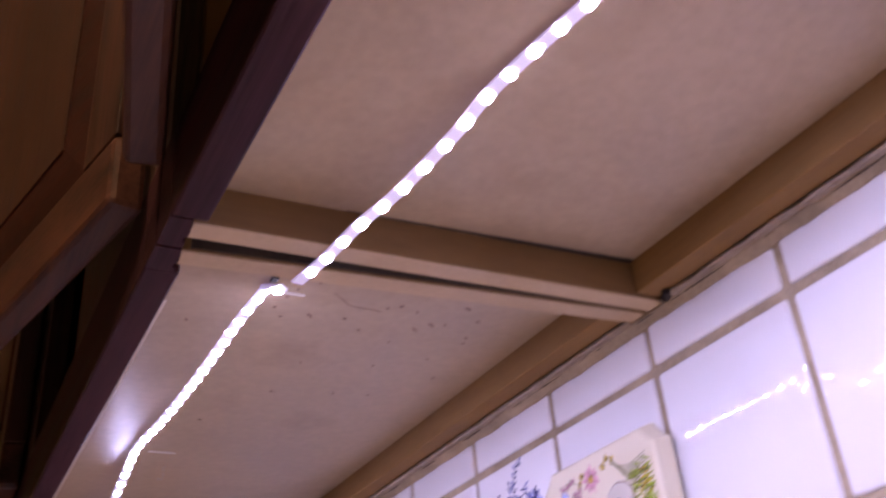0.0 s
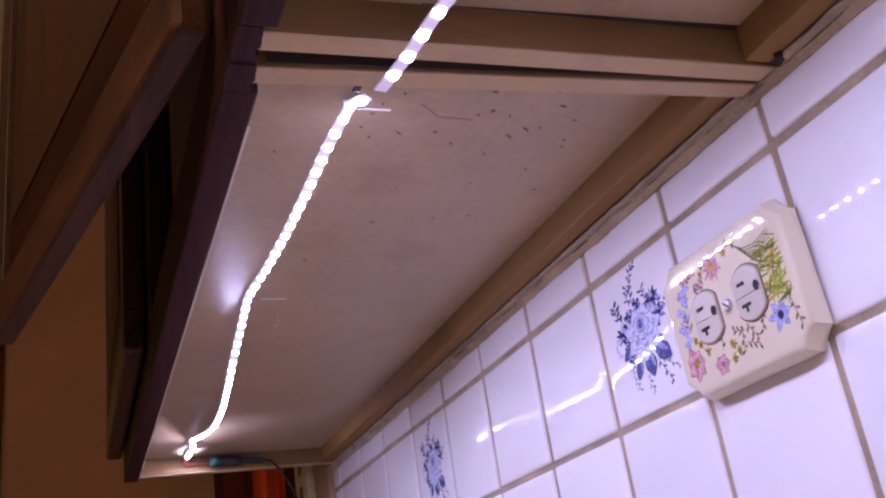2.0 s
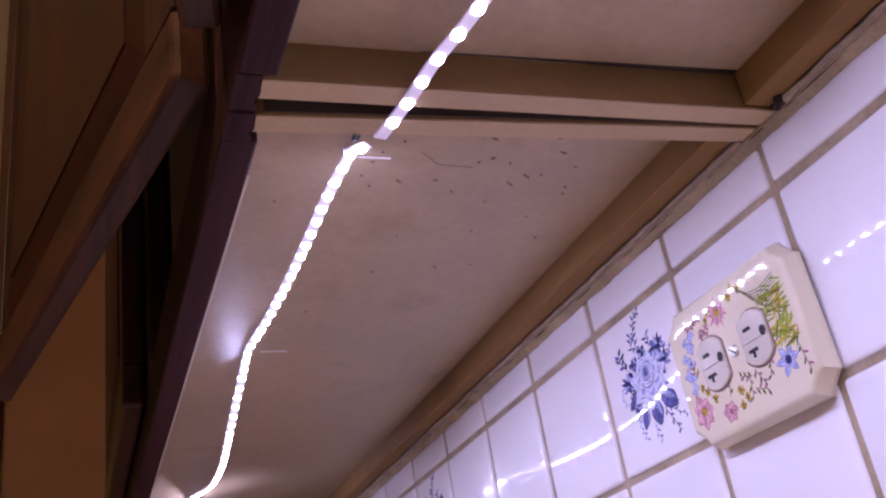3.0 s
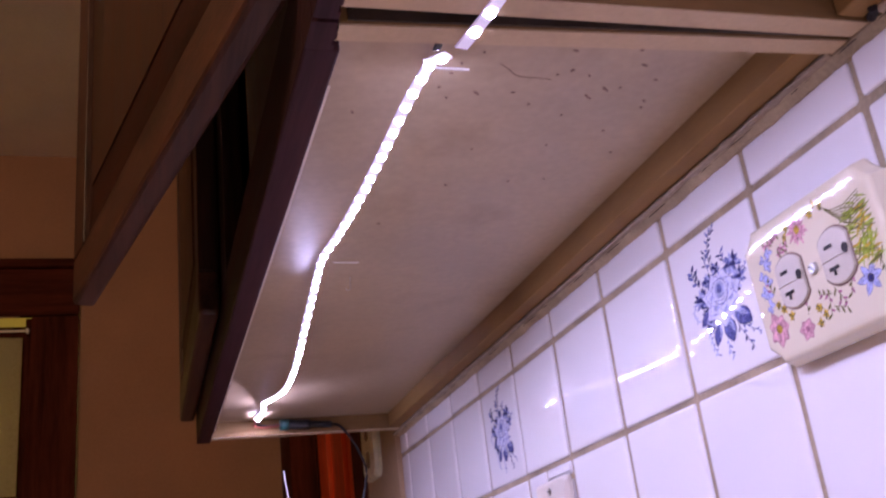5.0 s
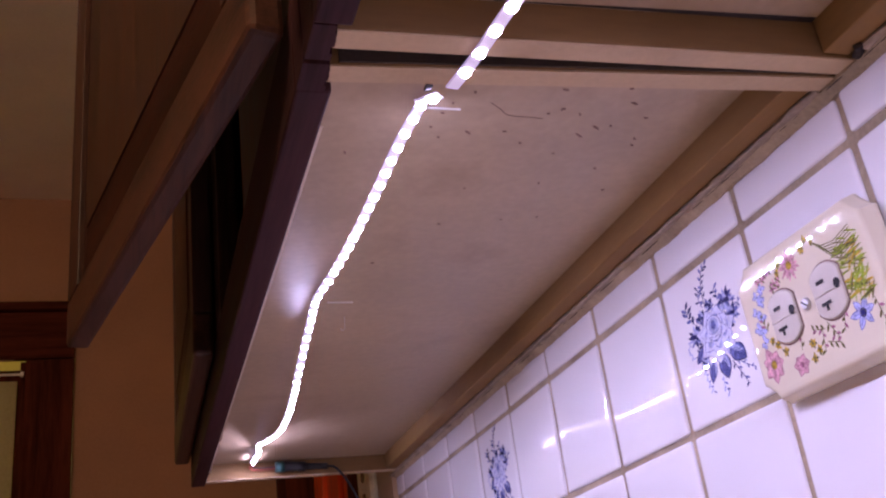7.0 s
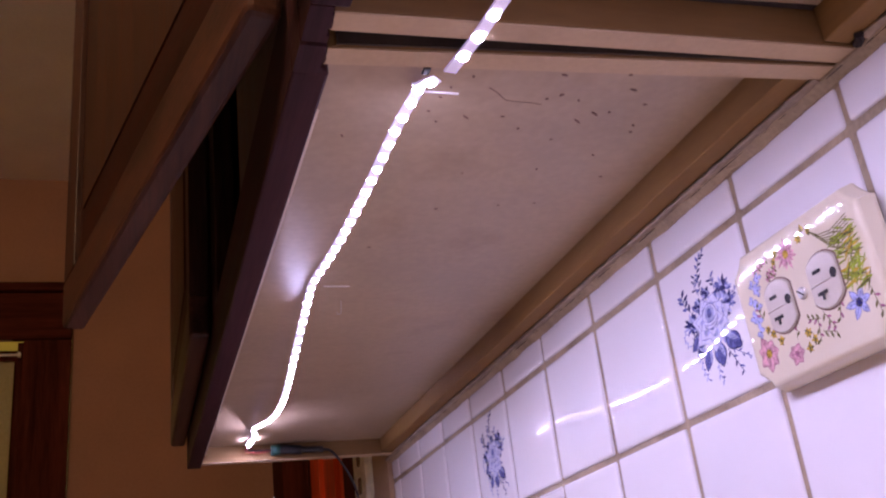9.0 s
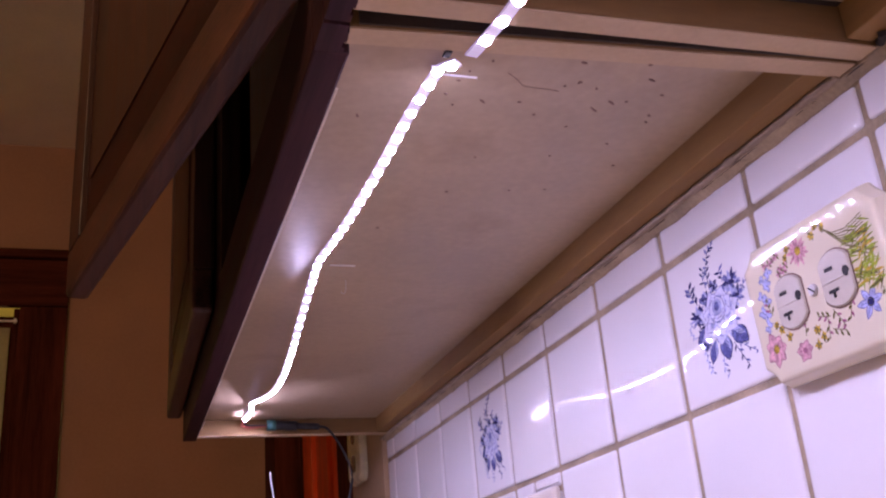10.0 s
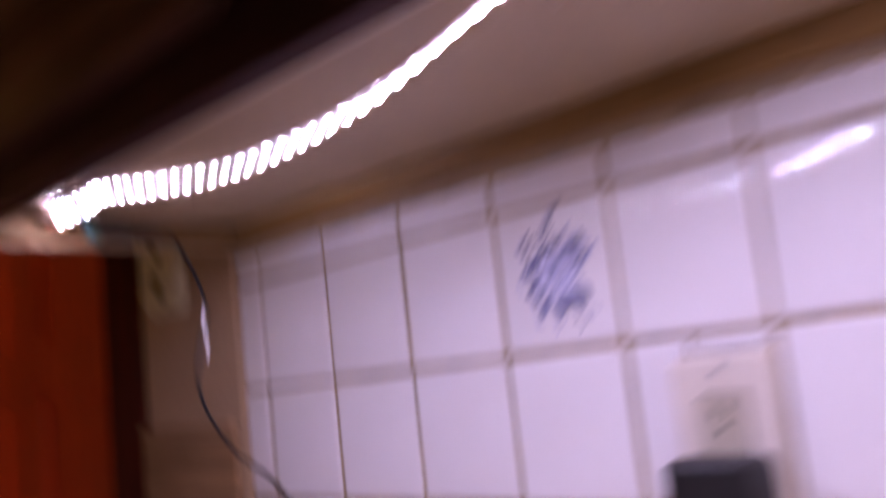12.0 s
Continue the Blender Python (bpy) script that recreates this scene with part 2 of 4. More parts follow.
structure("wall_right", block(0.0022, 0.16, -2.6, 1.268, 0, CEIL), grout, "tan kitchen wall behind white tiles", "wall")
structure("wall_right_end", block(-0.006, 0.002, END, 1.2615, 0, CEIL), end_plaster, "plain tan plaster beside the tiled splashback", "wall")
structure("wall_right_above_door", block(0.006, 0.16, 1.268, FAR, 2.0, CEIL), plaster, "tan plaster wall above a dark door", "wall")
bm = bmesh.new()
box(bm, -0.53, 0.16, FAR, FAR + 0.14, 0, CEIL)
structure("wall_far", bm, plaster, "brown plaster wall in dim warm light", "wall")
structure("wall_far_above_door", block(-1.45, -0.53, FAR, FAR + 0.14, 2.0, CEIL), plaster, "brown plaster above the doorway", "wall")
structure("wall_far_beyond", block(-3.2, -1.45, FAR, FAR + 0.14, 0, CEIL), plaster, "brown plaster wall beyond the doorway", "wall")
structure("wall_left", block(-3.34, -3.2, -2.6, FAR + 0.14, 0, CEIL), plaster, "brown plaster kitchen wall", "wall")
structure("wall_back", block(-3.2, 0.006, -2.74, -2.6, 0, CEIL), plaster, "brown plaster wall behind the room", "wall")
structure("floor", block(-3.34, 1.0, -2.74, 4.0, -0.1, 0.0), floor_mat, "dark wooden kitchen floor")
structure("ceiling", block(-3.34, 1.0, -2.74, 4.0, CEIL, CEIL + 0.1), ceiling_paint, "pale cream painted ceiling")
structure("wall_hall", block(-3.34, 1.0, 3.4, 3.5, 0, CEIL), olive, "olive green wall of the room behind the doorway", "wall")
structure("wall_hall_side", block(-0.3, -0.2, FAR + 0.14, 3.4, 0, CEIL), olive, "olive green side wall of the back room", "wall")
structure("wall_hall_far_side", block(-2.2, -2.1, FAR + 0.14, 3.4, 0, CEIL), olive, "olive green wall of the back room", "wall")
# worktop added out of view, it bounces strip light up to the cabinets
structure("worktop_base", block(-0.58, 0.002, -2.3, 1.03, 0, 0.873), inside, "plain dark base below the worktop", "base")
structure("worktop", block(-0.62, 0.004, -2.3, 1.04, 0.874, 0.914, bevel=0.004), worktop_mat, "plain beige laminate worktop below the tiles", "worktop")

# door trim on the far wall
bm = bmesh.new()
box(bm, -0.645, -0.53, FAR - 0.022, FAR, 0, 1.93, bevel=0.003)
structure("trim_doorway_side", bm, trim_dark, "dark varnished wooden door casing", "trim")
structure("trim_doorway_head", block(-1.5, -0.53, FAR - 0.024, FAR, 1.932, 2.06, bevel=0.003), trim_dark_h, "dark varnished wooden head casing", "trim")
structure("trim_doorway_cap", block(-1.53, -0.5, FAR - 0.04, FAR, 2.062, 2.085, bevel=0.004), trim_dark_h, "dark wooden cap over the doorway", "trim")
structure("trim_doorway_jamb", block(-0.66, -0.646, FAR + 0.0, FAR + 0.14, 0, 1.93), trim_dark, "dark wooden door jamb", "trim")
# the doorway in the tiled wall, and its red door
structure("trim_side_door_near", block(-0.0105, 0.03, 1.262, 1.362, 0, 2.1, bevel=0.003), trim_dark, "dark varnished door casing beside tan plaster", "trim")
structure("trim_side_door_far", block(-0.022, 0.046, 2.03, FAR - 0.002, 0, 2.1, bevel=0.003), trim_dark, "dark varnished casing in the corner", "trim")
door = thing("side_door", (0.04, 1.72, 0), "closed red-brown panelled wooden door in dark casing", "door")
Y0, Y1, YM = 1.364, 2.028, 1.78
part("door_panel", block(0.06, 0.075, Y0, Y1, 0.01, 2.0), red_door, door)
for a, b in ((Y0, Y0 + 0.11), (YM - 0.05, YM + 0.05), (Y1 - 0.11, Y1)):
    part("stile", block(0.048, 0.061, a, b, 0.01, 2.0, bevel=0.002), red_door, door)
for a, b in ((0.01, 0.2), (0.78, 0.9), (1.24, 1.33), (1.9, 2.0)):
    for u, v in ((Y0 + 0.11, YM - 0.05), (YM + 0.05, Y1 - 0.11)):
        part("rail", block(0.05, 0.061, u, v, a, b), red_door, door)

# the glazed back door behind its half-lowered blind
back_door = thing("back_door", (-1.05, 2.26, 0), "dark brown back door with a window behind a blind", "door")
for a, b in ((-1.44, -1.3), (-0.75, -0.662)):
    part("stile", block(a, b, 2.25, 2.29, 0.01, 1.925, bevel=0.003), trim_dark, back_door)
for a, b in ((0.01, 1.15), (1.85, 1.925)):
    part("rail", block(-1.299, -0.751, 2.252, 2.288, a, b, bevel=0.003), trim_dark_h, back_door)
pane = part("pane", block(-1.299, -0.751, 2.266, 2.27, 1.151, 1.849), glass, back_door)
pane.visible_shadow = False
blind = thing("window_blind", (-1.03, 2.2, 1.89), "olive cream cloth blind half lowered on a thin white rod", "blind")
bm = bmesh.new()
cols = [(-1.4 + 0.732 * k / 30, 2.212 + 0.004 * math.sin(k * 0.9)) for k in range(31)]
for dy in (0.0, 0.0012):
    vs = [[bm.verts.new((x, y + dy, z)) for x, y in cols] for z in (1.478, 1.68, 1.884)]
    for u, v in zip(vs, vs[1:]):
        for k in range(30):
            bm.faces.new((u[k], u[k + 1], v[k + 1], v[k]))
part("cloth", bm, blind_cloth, blind)
part("hem_bar", block(-1.4, -0.668, 2.206, 2.218, 1.466, 1.478), trim_dark_h, blind)
part("rod", tube(bmesh.new(), [(-1.46, 2.168, 1.889), (-0.648, 2.168, 1.887)], 0.003, 8), strip_white, blind, "thin white rod")
part("rod_bracket", block(-0.656, -0.65, 2.166, 2.178, 1.882, 1.894), strip_white, blind)
part("upper_rod", tube(bmesh.new(), [(-1.46, 2.168, 1.924), (-0.672, 2.168, 1.925)], 0.002, 8), speck, blind, "thin dull metal rod")

# wooden dado on the short plaster wall
structure("trim_dado", block(-0.016, -0.007, END + 0.004, 1.2605, 0.95, 1.165, bevel=0.002), dado_wood, "brown wooden board on the plaster", "trim")
structure("trim_dado_cap", block(-0.0185, -0.007, END + 0.004, 1.2605, 1.166, 1.178, bevel=0.003), dado_wood, "brown wooden ledge on the plaster", "trim")

# the old caulk under the cabinets, cracked away from the wall, with ragged mortar below it
bead, crack = [], []
for i in range(420):
    y = -0.9 + i * (END + 0.9) / 419
    if not -0.034 < y < 0.002:
        bead.append((y, -0.0072 + 0.001 * noise.noise((y * 60, 0, 0)), 1.3542 + 0.0008 * noise.noise((y * 75, 3, 0)), 0.0021 + 0.0013 * noise.noise((y * 95, 9, 0))))
    crack.append((-0.0046 + 0.0005 * noise.noise((y * 60, 5, 0)), y, 1.3522 + 0.0006 * noise.noise((y * 26, 7, 0))))


def bead_mesh(rows):
    """A lumpy cord whose thickness changes along it."""
    bm = bmesh.new()
    rings = [[bm.verts.new((x + r * 1.3 * math.cos(q), y, z + r * math.sin(q))) for q in (2 * math.pi * k / 8 for k in range(8))] for y, x, z, r in rows]
    for u, v in zip(rings, rings[1:]):
        for k in range(8):
            bm.faces.new((u[k], u[(k + 1) % 8], v[(k + 1) % 8], v[k]))
    bm.faces.new(rings[0][::-1]), bm.faces.new(rings[-1])
    return bm


structure("trim_caulk_near", bead_mesh([b for b in bead if b[0] < -0.03]), caulk, "lumpy pale old caulk above the tiles", "trim")
structure("trim_caulk", bead_mesh([b for b in bead if b[0] > 0]), caulk, "cracked pale old caulk above the tiles", "trim")
# solid dark cord and blob stand in for the shade in crack and hole
structure("trim_caulk_crack", tube(bmesh.new(), crack, 0.00042, 6), shadow_gap, "dark crack between caulk and tiles", "trim")
structure("trim_caulk_hole", tube(bmesh.new(), [(-0.0125, -0.0385, 1.3545), (-0.0095, -0.036, 1.354), (-0.0075, -0.031, 1.3538)], 0.0026, 9), shadow_gap, "dark blob in place of a shaded hole in old caulk", "trim")
mortar = []
for i in range(300):
    y = -0.9 + i * (END + 0.898) / 299
    mortar.append((y, 1.3478 + 0.0022 * noise.noise((y * 34, 11, 0)) + 0.0012 * noise.noise((y * 120, 2, 0))))
bm = bmesh.new()
rows = [[bm.verts.new(p) for p in ((0.003, y, z), (-0.0004, y, z + 0.0004), (-0.0012, y, z + 0.0014), (-0.0058, y, 1.3526), (-0.0058, y, 1.3548))] for y, z in mortar]
for u, v in zip(rows, rows[1:]):
    for k in range(4):
        bm.faces.new((u[k], u[k + 1], v[k + 1], v[k]))
structure("trim_mortar", bm, grout, "ragged beige mortar over the top tiles", "trim")


# ---- wall cabinets ----
ZB, ZP, ZT = 1.355, 1.377, 2.1      # lower edge, underside board, top
FX = -0.283                          # back of the face frame
FF = -0.302                          # front of the face frame


def cabinet(y0, y1, f0, f1, shear0, shear1, holes, label, gap=0.0, chip0=0.0, chip1=0.0):
    """gap: how far the underside stops short of the y1 side; chip0, chip1: splintered notches at the frame's two ends."""
    cab = thing("wall_cabinet", (-0.15, (y0 + y1) / 2, ZB), label, "cabinet", "wall cabinets")
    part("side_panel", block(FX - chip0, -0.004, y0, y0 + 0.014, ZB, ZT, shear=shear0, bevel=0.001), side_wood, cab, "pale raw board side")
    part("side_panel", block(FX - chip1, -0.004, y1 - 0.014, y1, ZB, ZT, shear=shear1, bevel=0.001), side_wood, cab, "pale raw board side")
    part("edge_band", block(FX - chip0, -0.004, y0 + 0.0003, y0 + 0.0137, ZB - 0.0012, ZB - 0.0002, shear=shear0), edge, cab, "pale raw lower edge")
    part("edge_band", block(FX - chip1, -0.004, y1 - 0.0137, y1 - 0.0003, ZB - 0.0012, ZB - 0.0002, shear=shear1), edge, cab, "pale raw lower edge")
    part("bottom_board", block(FX, -0.02, y0 + 0.007, y1 - 0.007 - gap, ZP, ZP + 0.004, shear=shear0, shear_far=shear1 + gap), board, cab, "scratched beige underside board")
    part("back_rail", block(-0.026, -0.009, y0 + 0.0145, y1 - 0.0145, ZB + 0.001, ZB + 0.06, bevel=0.001), rail_wood, cab, "brown raw wooden hanging rail")
    part("back_board", block(-0.012, -0.006, y0 + 0.0145, y1 - 0.0145, ZB + 0.062, ZT), inside, cab)
    part("top_board", block(FX, -0.004, y0 + 0.0145, y1 - 0.0145, ZT - 0.015, ZT), inside, cab)
    # dark skin paints the shade of the narrow gap between the cabinets
    part("outer_skin", block(FX, -0.004, y0 - 0.0016, y0 - 0.0002, ZB + 0.001, ZT, shear=shear0), inside, cab, "dark outer side, the gap's shade put into its colour")
    # face frame with an opening for each hole
    a, b = f0 + 0.023 * (chip0 > 0), f1 - 0.027 * (chip1 > 0)
    bm = block(FF, FX - 0.0005, a, b, ZB - 0.004, 1.405, bevel=0.0015)
    for u, v, c in ((f0, a, chip0), (b, f1, chip1)):
        for k in range(5 if c else 0):
            # ragged steps of torn wood
            p, q = u + (v - u) * k / 5, u + (v - u) * (k + 1) / 5
            box(bm, FF + 0.0002, FX - 0.0008 - c - 0.0009 * math.sin(2.3 * k + 1), p, q, ZB - 0.004, 1.4046)
    part("bottom_rail", bm, oak_edge, cab, "dark oak frame rail with a splintered end")
    # dark wedge laid over the gap, its shade put into the colour
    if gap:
        part("dirt_strip", block(-0.21, -0.0265, y1 - 0.0185, y1 - 0.0143, ZP - 0.0005, ZP - 0.0002, shear=0.009, shear_far=0.0052), shadow_gap, cab, "dark tapering strip for the shaded gap along the side")
    part("top_rail", block(FF, FX - 0.0005, f0, f1, ZT - 0.05, ZT), oak_edge, cab)
    last = f0
    for a, b in (*holes, (f1, None)):
        part("stile", block(FF + 0.0005, FX - 0.0005, last, a, 1.4055, ZT - 0.0505), oak_z, cab, "dark oak frame stile")
        last = b
    return cab


far_cabinet = cabinet(-0.010, 1.018, 0.004, 1.022, 0.019, 0.0, ((0.27, 0.487), (0.545, 0.98)), "dark oak wall cabinet with pale underside and one door ajar", chip0=0.0042)
# pale strip imitates grazing strip light caught by the frame's edge
part("edge_bead", block(FX - 0.0011, FX + 0.0002, 0.06, 0.93, ZB - 0.0046, ZB - 0.0038), ivory, far_cabinet, "thin pale strip painted as a glint along the edge")
cabinet(-1.05, -0.013, -1.054, 0.001, 0.0, 0.008, ((-0.98, -0.55), (-0.5, -0.012)), "dark oak wall cabinet with a recessed pale underside", gap=0.0112, chip1=0.006)


def cabinet_door(y0, y1, hinge, angle, label):
    """A framed oak door with a raised panel, hung at the frame's front."""
    z0, z1, x0, x1 = 1.385, 2.08, FF - 0.022, FF - 0.002
    w = 0.045
    door = thing("cabinet_door", (FF, hinge, z0), label, "cabinet door", "cabinet doors")
    turn = Matrix.Translation((FF, hinge, 0)) @ Matrix.Rotation(radians(angle), 4, "Z") @ Matrix.Translation((-FF, -hinge, 0))

    def put(name, bm, mat, label=""):
        bm.transform(turn)
        return part(name, bm, mat, door, label)

    put("rail", block(x0, x1, y0, y1, z0, z0 + w, bevel=0.004), oak_y)
    put("rail", block(x0, x1, y0, y1, z1 - w, z1, bevel=0.004), oak_y)
    put("stile", block(x0 + 0.0005, x1, y0, y0 + w, z0 + w, z1 - w, bevel=0.0008), oak_z)
    put("stile", block(x0 + 0.0005, x1, y1 - w, y1, z0 + w, z1 - w, bevel=0.0008), oak_z)
    # raised panel: a bevel all round rises from the frame's groove to the flat field
    a, b, c, d = y0 + w, y1 - w, z0 + w, z1 - w
    m = 0.038
    bm = bmesh.new()
    outer = [bm.verts.new((x0 + 0.0058, y, z)) for y, z in ((a + 0.0005, c + 0.0005), (b - 0.0005, c + 0.0005), (b - 0.0005, d - 0.0005), (a + 0.0005, d - 0.0005))]
    inner = [bm.verts.new((x0 + 0.0012, y, z)) for y, z in ((a + m, c + m), (b - m, c + m), (b - m, d - m), (a + m, d - m))]
    step = [bm.verts.new((x0 + 0.0002, v.co.y, v.co.z)) for v in inner]
    back = [bm.verts.new((x1 - 0.003, v.co.y, v.co.z)) for v in outer]
    for p, q in ((outer, inner), (inner, step), (outer, back)):
        for k in range(4):
            n = (k + 1) % 4
            bm.faces.new((p[k], p[n], q[n], q[k]))
    bm.faces.new(back)
    put("panel_bevel", bm, oak_moulding, "darker reddish bevel round the raised panel")
    put("panel", block(x0, x0 + 0.006, a + m + 0.0003, b - m - 0.0003, c + m + 0.0003, d - m - 0.0003, bevel=0.0006), oak_panel)
    return door


cabinet_door(0.03, 0.53, 0.03, 13.2, "dark oak cabinet door standing ajar")
cabinet_door(0.54, 1.03, 1.03, 0.0, "closed dark oak cabinet door")
cabinet_door(-0.5, -0.014, -0.014, -11.5, "dark oak cabinet door ajar beside the joint of two cabinets")


# ---- light strip ----
near_run = smooth_path([(-0.08, -0.9, 1.3745), (-0.118, -0.6, 1.3745), (-0.157, -0.34, 1.3745), (-0.187, -0.163, 1.3735), (-0.195, -0.113, 1.366), (-0.204, -0.069, 1.359),
                        (-0.212, -0.044, 1.355), (-0.217, -0.015, 1.352), (-0.22, 0.003, 1.3515), (-0.2225, 0.019, 1.3515)], 12)
far_run = smooth_path([(-0.227, 0.026, 1.3515), (-0.233, 0.034, 1.353), (-0.2295, 0.05, 1.364), (-0.223, 0.07, 1.3735), (-0.2245, 0.116, 1.3745), (-0.2245, 0.185, 1.3745),
                       (-0.2255, 0.25, 1.3745), (-0.228, 0.31, 1.3745), (-0.2325, 0.366, 1.3742), (-0.232, 0.392, 1.3725), (-0.2305, 0.42, 1.370), (-0.2295, 0.46, 1.363),
                       (-0.229, 0.5, 1.3535), (-0.227, 0.545, 1.347), (-0.222, 0.63, 1.3445), (-0.2195, 0.72, 1.349),
                       (-0.223, 0.81, 1.3605), (-0.224, 0.86, 1.369), (-0.223, 0.892, 1.373), (-0.219, 0.925, 1.372), (-0.221, 0.985, 1.373)], 12)
strip = thing("light_strip", (-0.2, 0.1, 1.374), "flexible white light strip stuck under the wall cabinets, lit", "light strip")


def ribbon(pts, half, thick):
    bm = bmesh.new()
    rows = []
    for i, p in enumerate(pts):
        d = pts[min(i + 1, len(pts) - 1)] - pts[max(i - 1, 0)]
        s = Vector((d.y, -d.x, 0)).normalized() * half
        rows.append([bm.verts.new(q) for q in (p - s, p + s, p + s + Vector((0, 0, thick)), p - s + Vector((0, 0, thick)))])
    for u, v in zip(rows, rows[1:]):
        for k in range(4):
            bm.faces.new((u[k], u[(k + 1) % 4], v[(k + 1) % 4], v[k]))
    bm.faces.new(rows[0]), bm.faces.new(rows[-1][::-1])
    return bm


for run in (near_run, far_run):
    part("backing", ribbon(run, 0.0034, 0.0012), strip_glow, strip, "thin flexible backing with an added glow for glare")
chip = bpy.data.meshes.new("led")
bm = bmesh.new()
SIDES = 14
rims = [[bm.verts.new((rad * math.cos(2 * math.pi * k / SIDES), 1.15 * rad * math.sin(2 * math.pi * k / SIDES), z)) for k in range(SIDES)]
        for rad, z in ((0.0034, -0.0001), (0.0032, -0.0009), (0.0024, -0.0014), (0.0021, -0.0016), (0.0019, -0.00165))]
for u, v in zip(rims, rims[1:]):
    for k in range(SIDES):
        bm.faces.new((u[k], u[(k + 1) % SIDES], v[(k + 1) % SIDES], v[k]))
bm.faces.new(rims[-1])
bmesh.ops.recalc_face_normals(bm, faces=bm.faces)
for f in bm.faces:
    if f.calc_center_median().z < -0.0016:
        f.material_index = 1
        if f.normal.z > 0:
            f.normal_flip()
bm.to_mesh(chip), bm.free()
chip.materials.append(led_halo), chip.materials.append(led)
for run in (near_run, far_run):
    left, step = 0.004, 0.0163
    for a, c in zip(run, run[1:]):
        d = c - a
        while left <= d.length:
            b = a + d * (left / d.length)
            left += step
            ob = new("led", chip)
            ob.parent, ob.matrix_parent_inverse = strip, Matrix.Translation(-Vector(strip["base"]))
            # the strip is twisted where it sags and towards its far end
            lean = 34 if 0.785 < b.y < 0.905 else 0
            nod = 5 if b.y > 0.96 else math.degrees(math.atan2(d.z, math.hypot(d.x, d.y)))
            nod -= 5 if 0.44 < b.y < 0.53 else 0
            sink = 0.002 if b.y > 0.96 else 0.0
            ob.matrix_basis = (Matrix.Translation(b - Vector((0, 0, sink))) @ Matrix.Rotation(math.atan2(-d.x, d.y), 4, "Z")
                               @ Matrix.Rotation(radians(nod), 4, "X") @ Matrix.Rotation(radians(lean), 4, "Y"))
        left -= d.length
part("solder_wire", tube(bmesh.new(), smooth_path([(-0.222, 0.985, 1.371), (-0.224, 0.992, 1.366), (-0.21, 0.997, 1.364), (-0.186, 0.996, 1.3655)], 6), 0.0011, 6), red_wire, strip, "thin red lead")
part("solder_wire", tube(bmesh.new(), smooth_path([(-0.219, 0.985, 1.371), (-0.22, 0.994, 1.368), (-0.208, 0.998, 1.367), (-0.186, 0.996, 1.367)], 6), 0.0011, 6), black, strip, "thin black lead")
for x, y in ((-0.205, 0.075), (-0.207, 0.382)):
    part("clip", block(x - 0.014, x + 0.008, y - 0.0004, y + 0.0004, 1.3755, 1.3765), strip_white, strip, "thin clear holding clip")

thread = thing("dangling_thread", (-0.221, 0.742, 1.3505), "clear thread with a white end dangling from the light strip", "thread")
part("line", tube(bmesh.new(), smooth_path([(-0.221, 0.742, 1.3505), (-0.2225, 0.742, 1.31), (-0.222, 0.74, 1.258)], 5), 0.00004, 4), inside, thread)
part("tip", tube(bmesh.new(), [(-0.222, 0.74, 1.26), (-0.2213, 0.7403, 1.25), (-0.2195, 0.741, 1.24), (-0.218, 0.742, 1.226)], 0.0008, 7), strip_white, thread, "thin white plastic end")

hook = thing("wire_hook", (-0.199, 0.42, 1.377), "tiny bent wire hook hanging under the board", "hook")
part("wire", tube(bmesh.new(), smooth_path([(-0.199, 0.42, 1.3772), (-0.1992, 0.42, 1.371), (-0.1998, 0.42, 1.3655), (-0.2025, 0.42, 1.364), (-0.2035, 0.42, 1.3662)], 5), 0.00035, 6), steel, hook)

part("joint", block(-0.236, -0.232, 0.019, 0.025, 1.353, 1.3545, bevel=0.0005), black, strip, "small black solder joint")

# ---- power lead ----
lead = thing("power_lead", (-0.15, 0.99, 1.36), "black cable with a dark green plug hanging below the cabinet", "cable")
part("plug", tube(bmesh.new(), [(-0.188, 0.994, 1.366), (-0.176, 0.994, 1.366)], 0.0075, 14), green, lead, "dark green screw plug", True)
part("socket", tube(bmesh.new(), [(-0.177, 0.994, 1.366), (-0.174, 0.994, 1.366), (-0.172, 0.994, 1.366), (-0.155, 0.994, 1.365), (-0.146, 0.994, 1.3645)], 0.0068, 14), black, lead, "black barrel socket", True)
part("strain_relief", tube(bmesh.new(), [(-0.147, 0.994, 1.3645), (-0.13, 0.994, 1.364), (-0.114, 0.9945, 1.3633)], 0.0045, 12), black, lead, smooth=True)
cable_path = smooth_path([(-0.118, 0.994, 1.3635), (-0.1, 0.999, 1.36), (-0.078, 1.004, 1.33), (-0.0655, 1.006, 1.294), (-0.0745, 1.006, 1.251), (-0.0795, 1.006, 1.222), (-0.071, 1.006, 1.189),
                          (-0.044, 1.004, 1.148), (-0.018, 0.995, 1.124), (-0.012, 0.96, 1.095), (-0.014, 0.88, 1.05), (-0.02, 0.78, 1.01), (-0.03, 0.64, 0.975), (-0.036, 0.53, 0.985), (-0.036, 0.485, 1.02), (-0.036, 0.481, 1.06)], 8)
part("cord", tube(bmesh.new(), cable_path, 0.0019, 8), black, lead, smooth=True)


# ---- sockets ----
def outline(points, x):
    return [(x, y, z) for y, z in points]


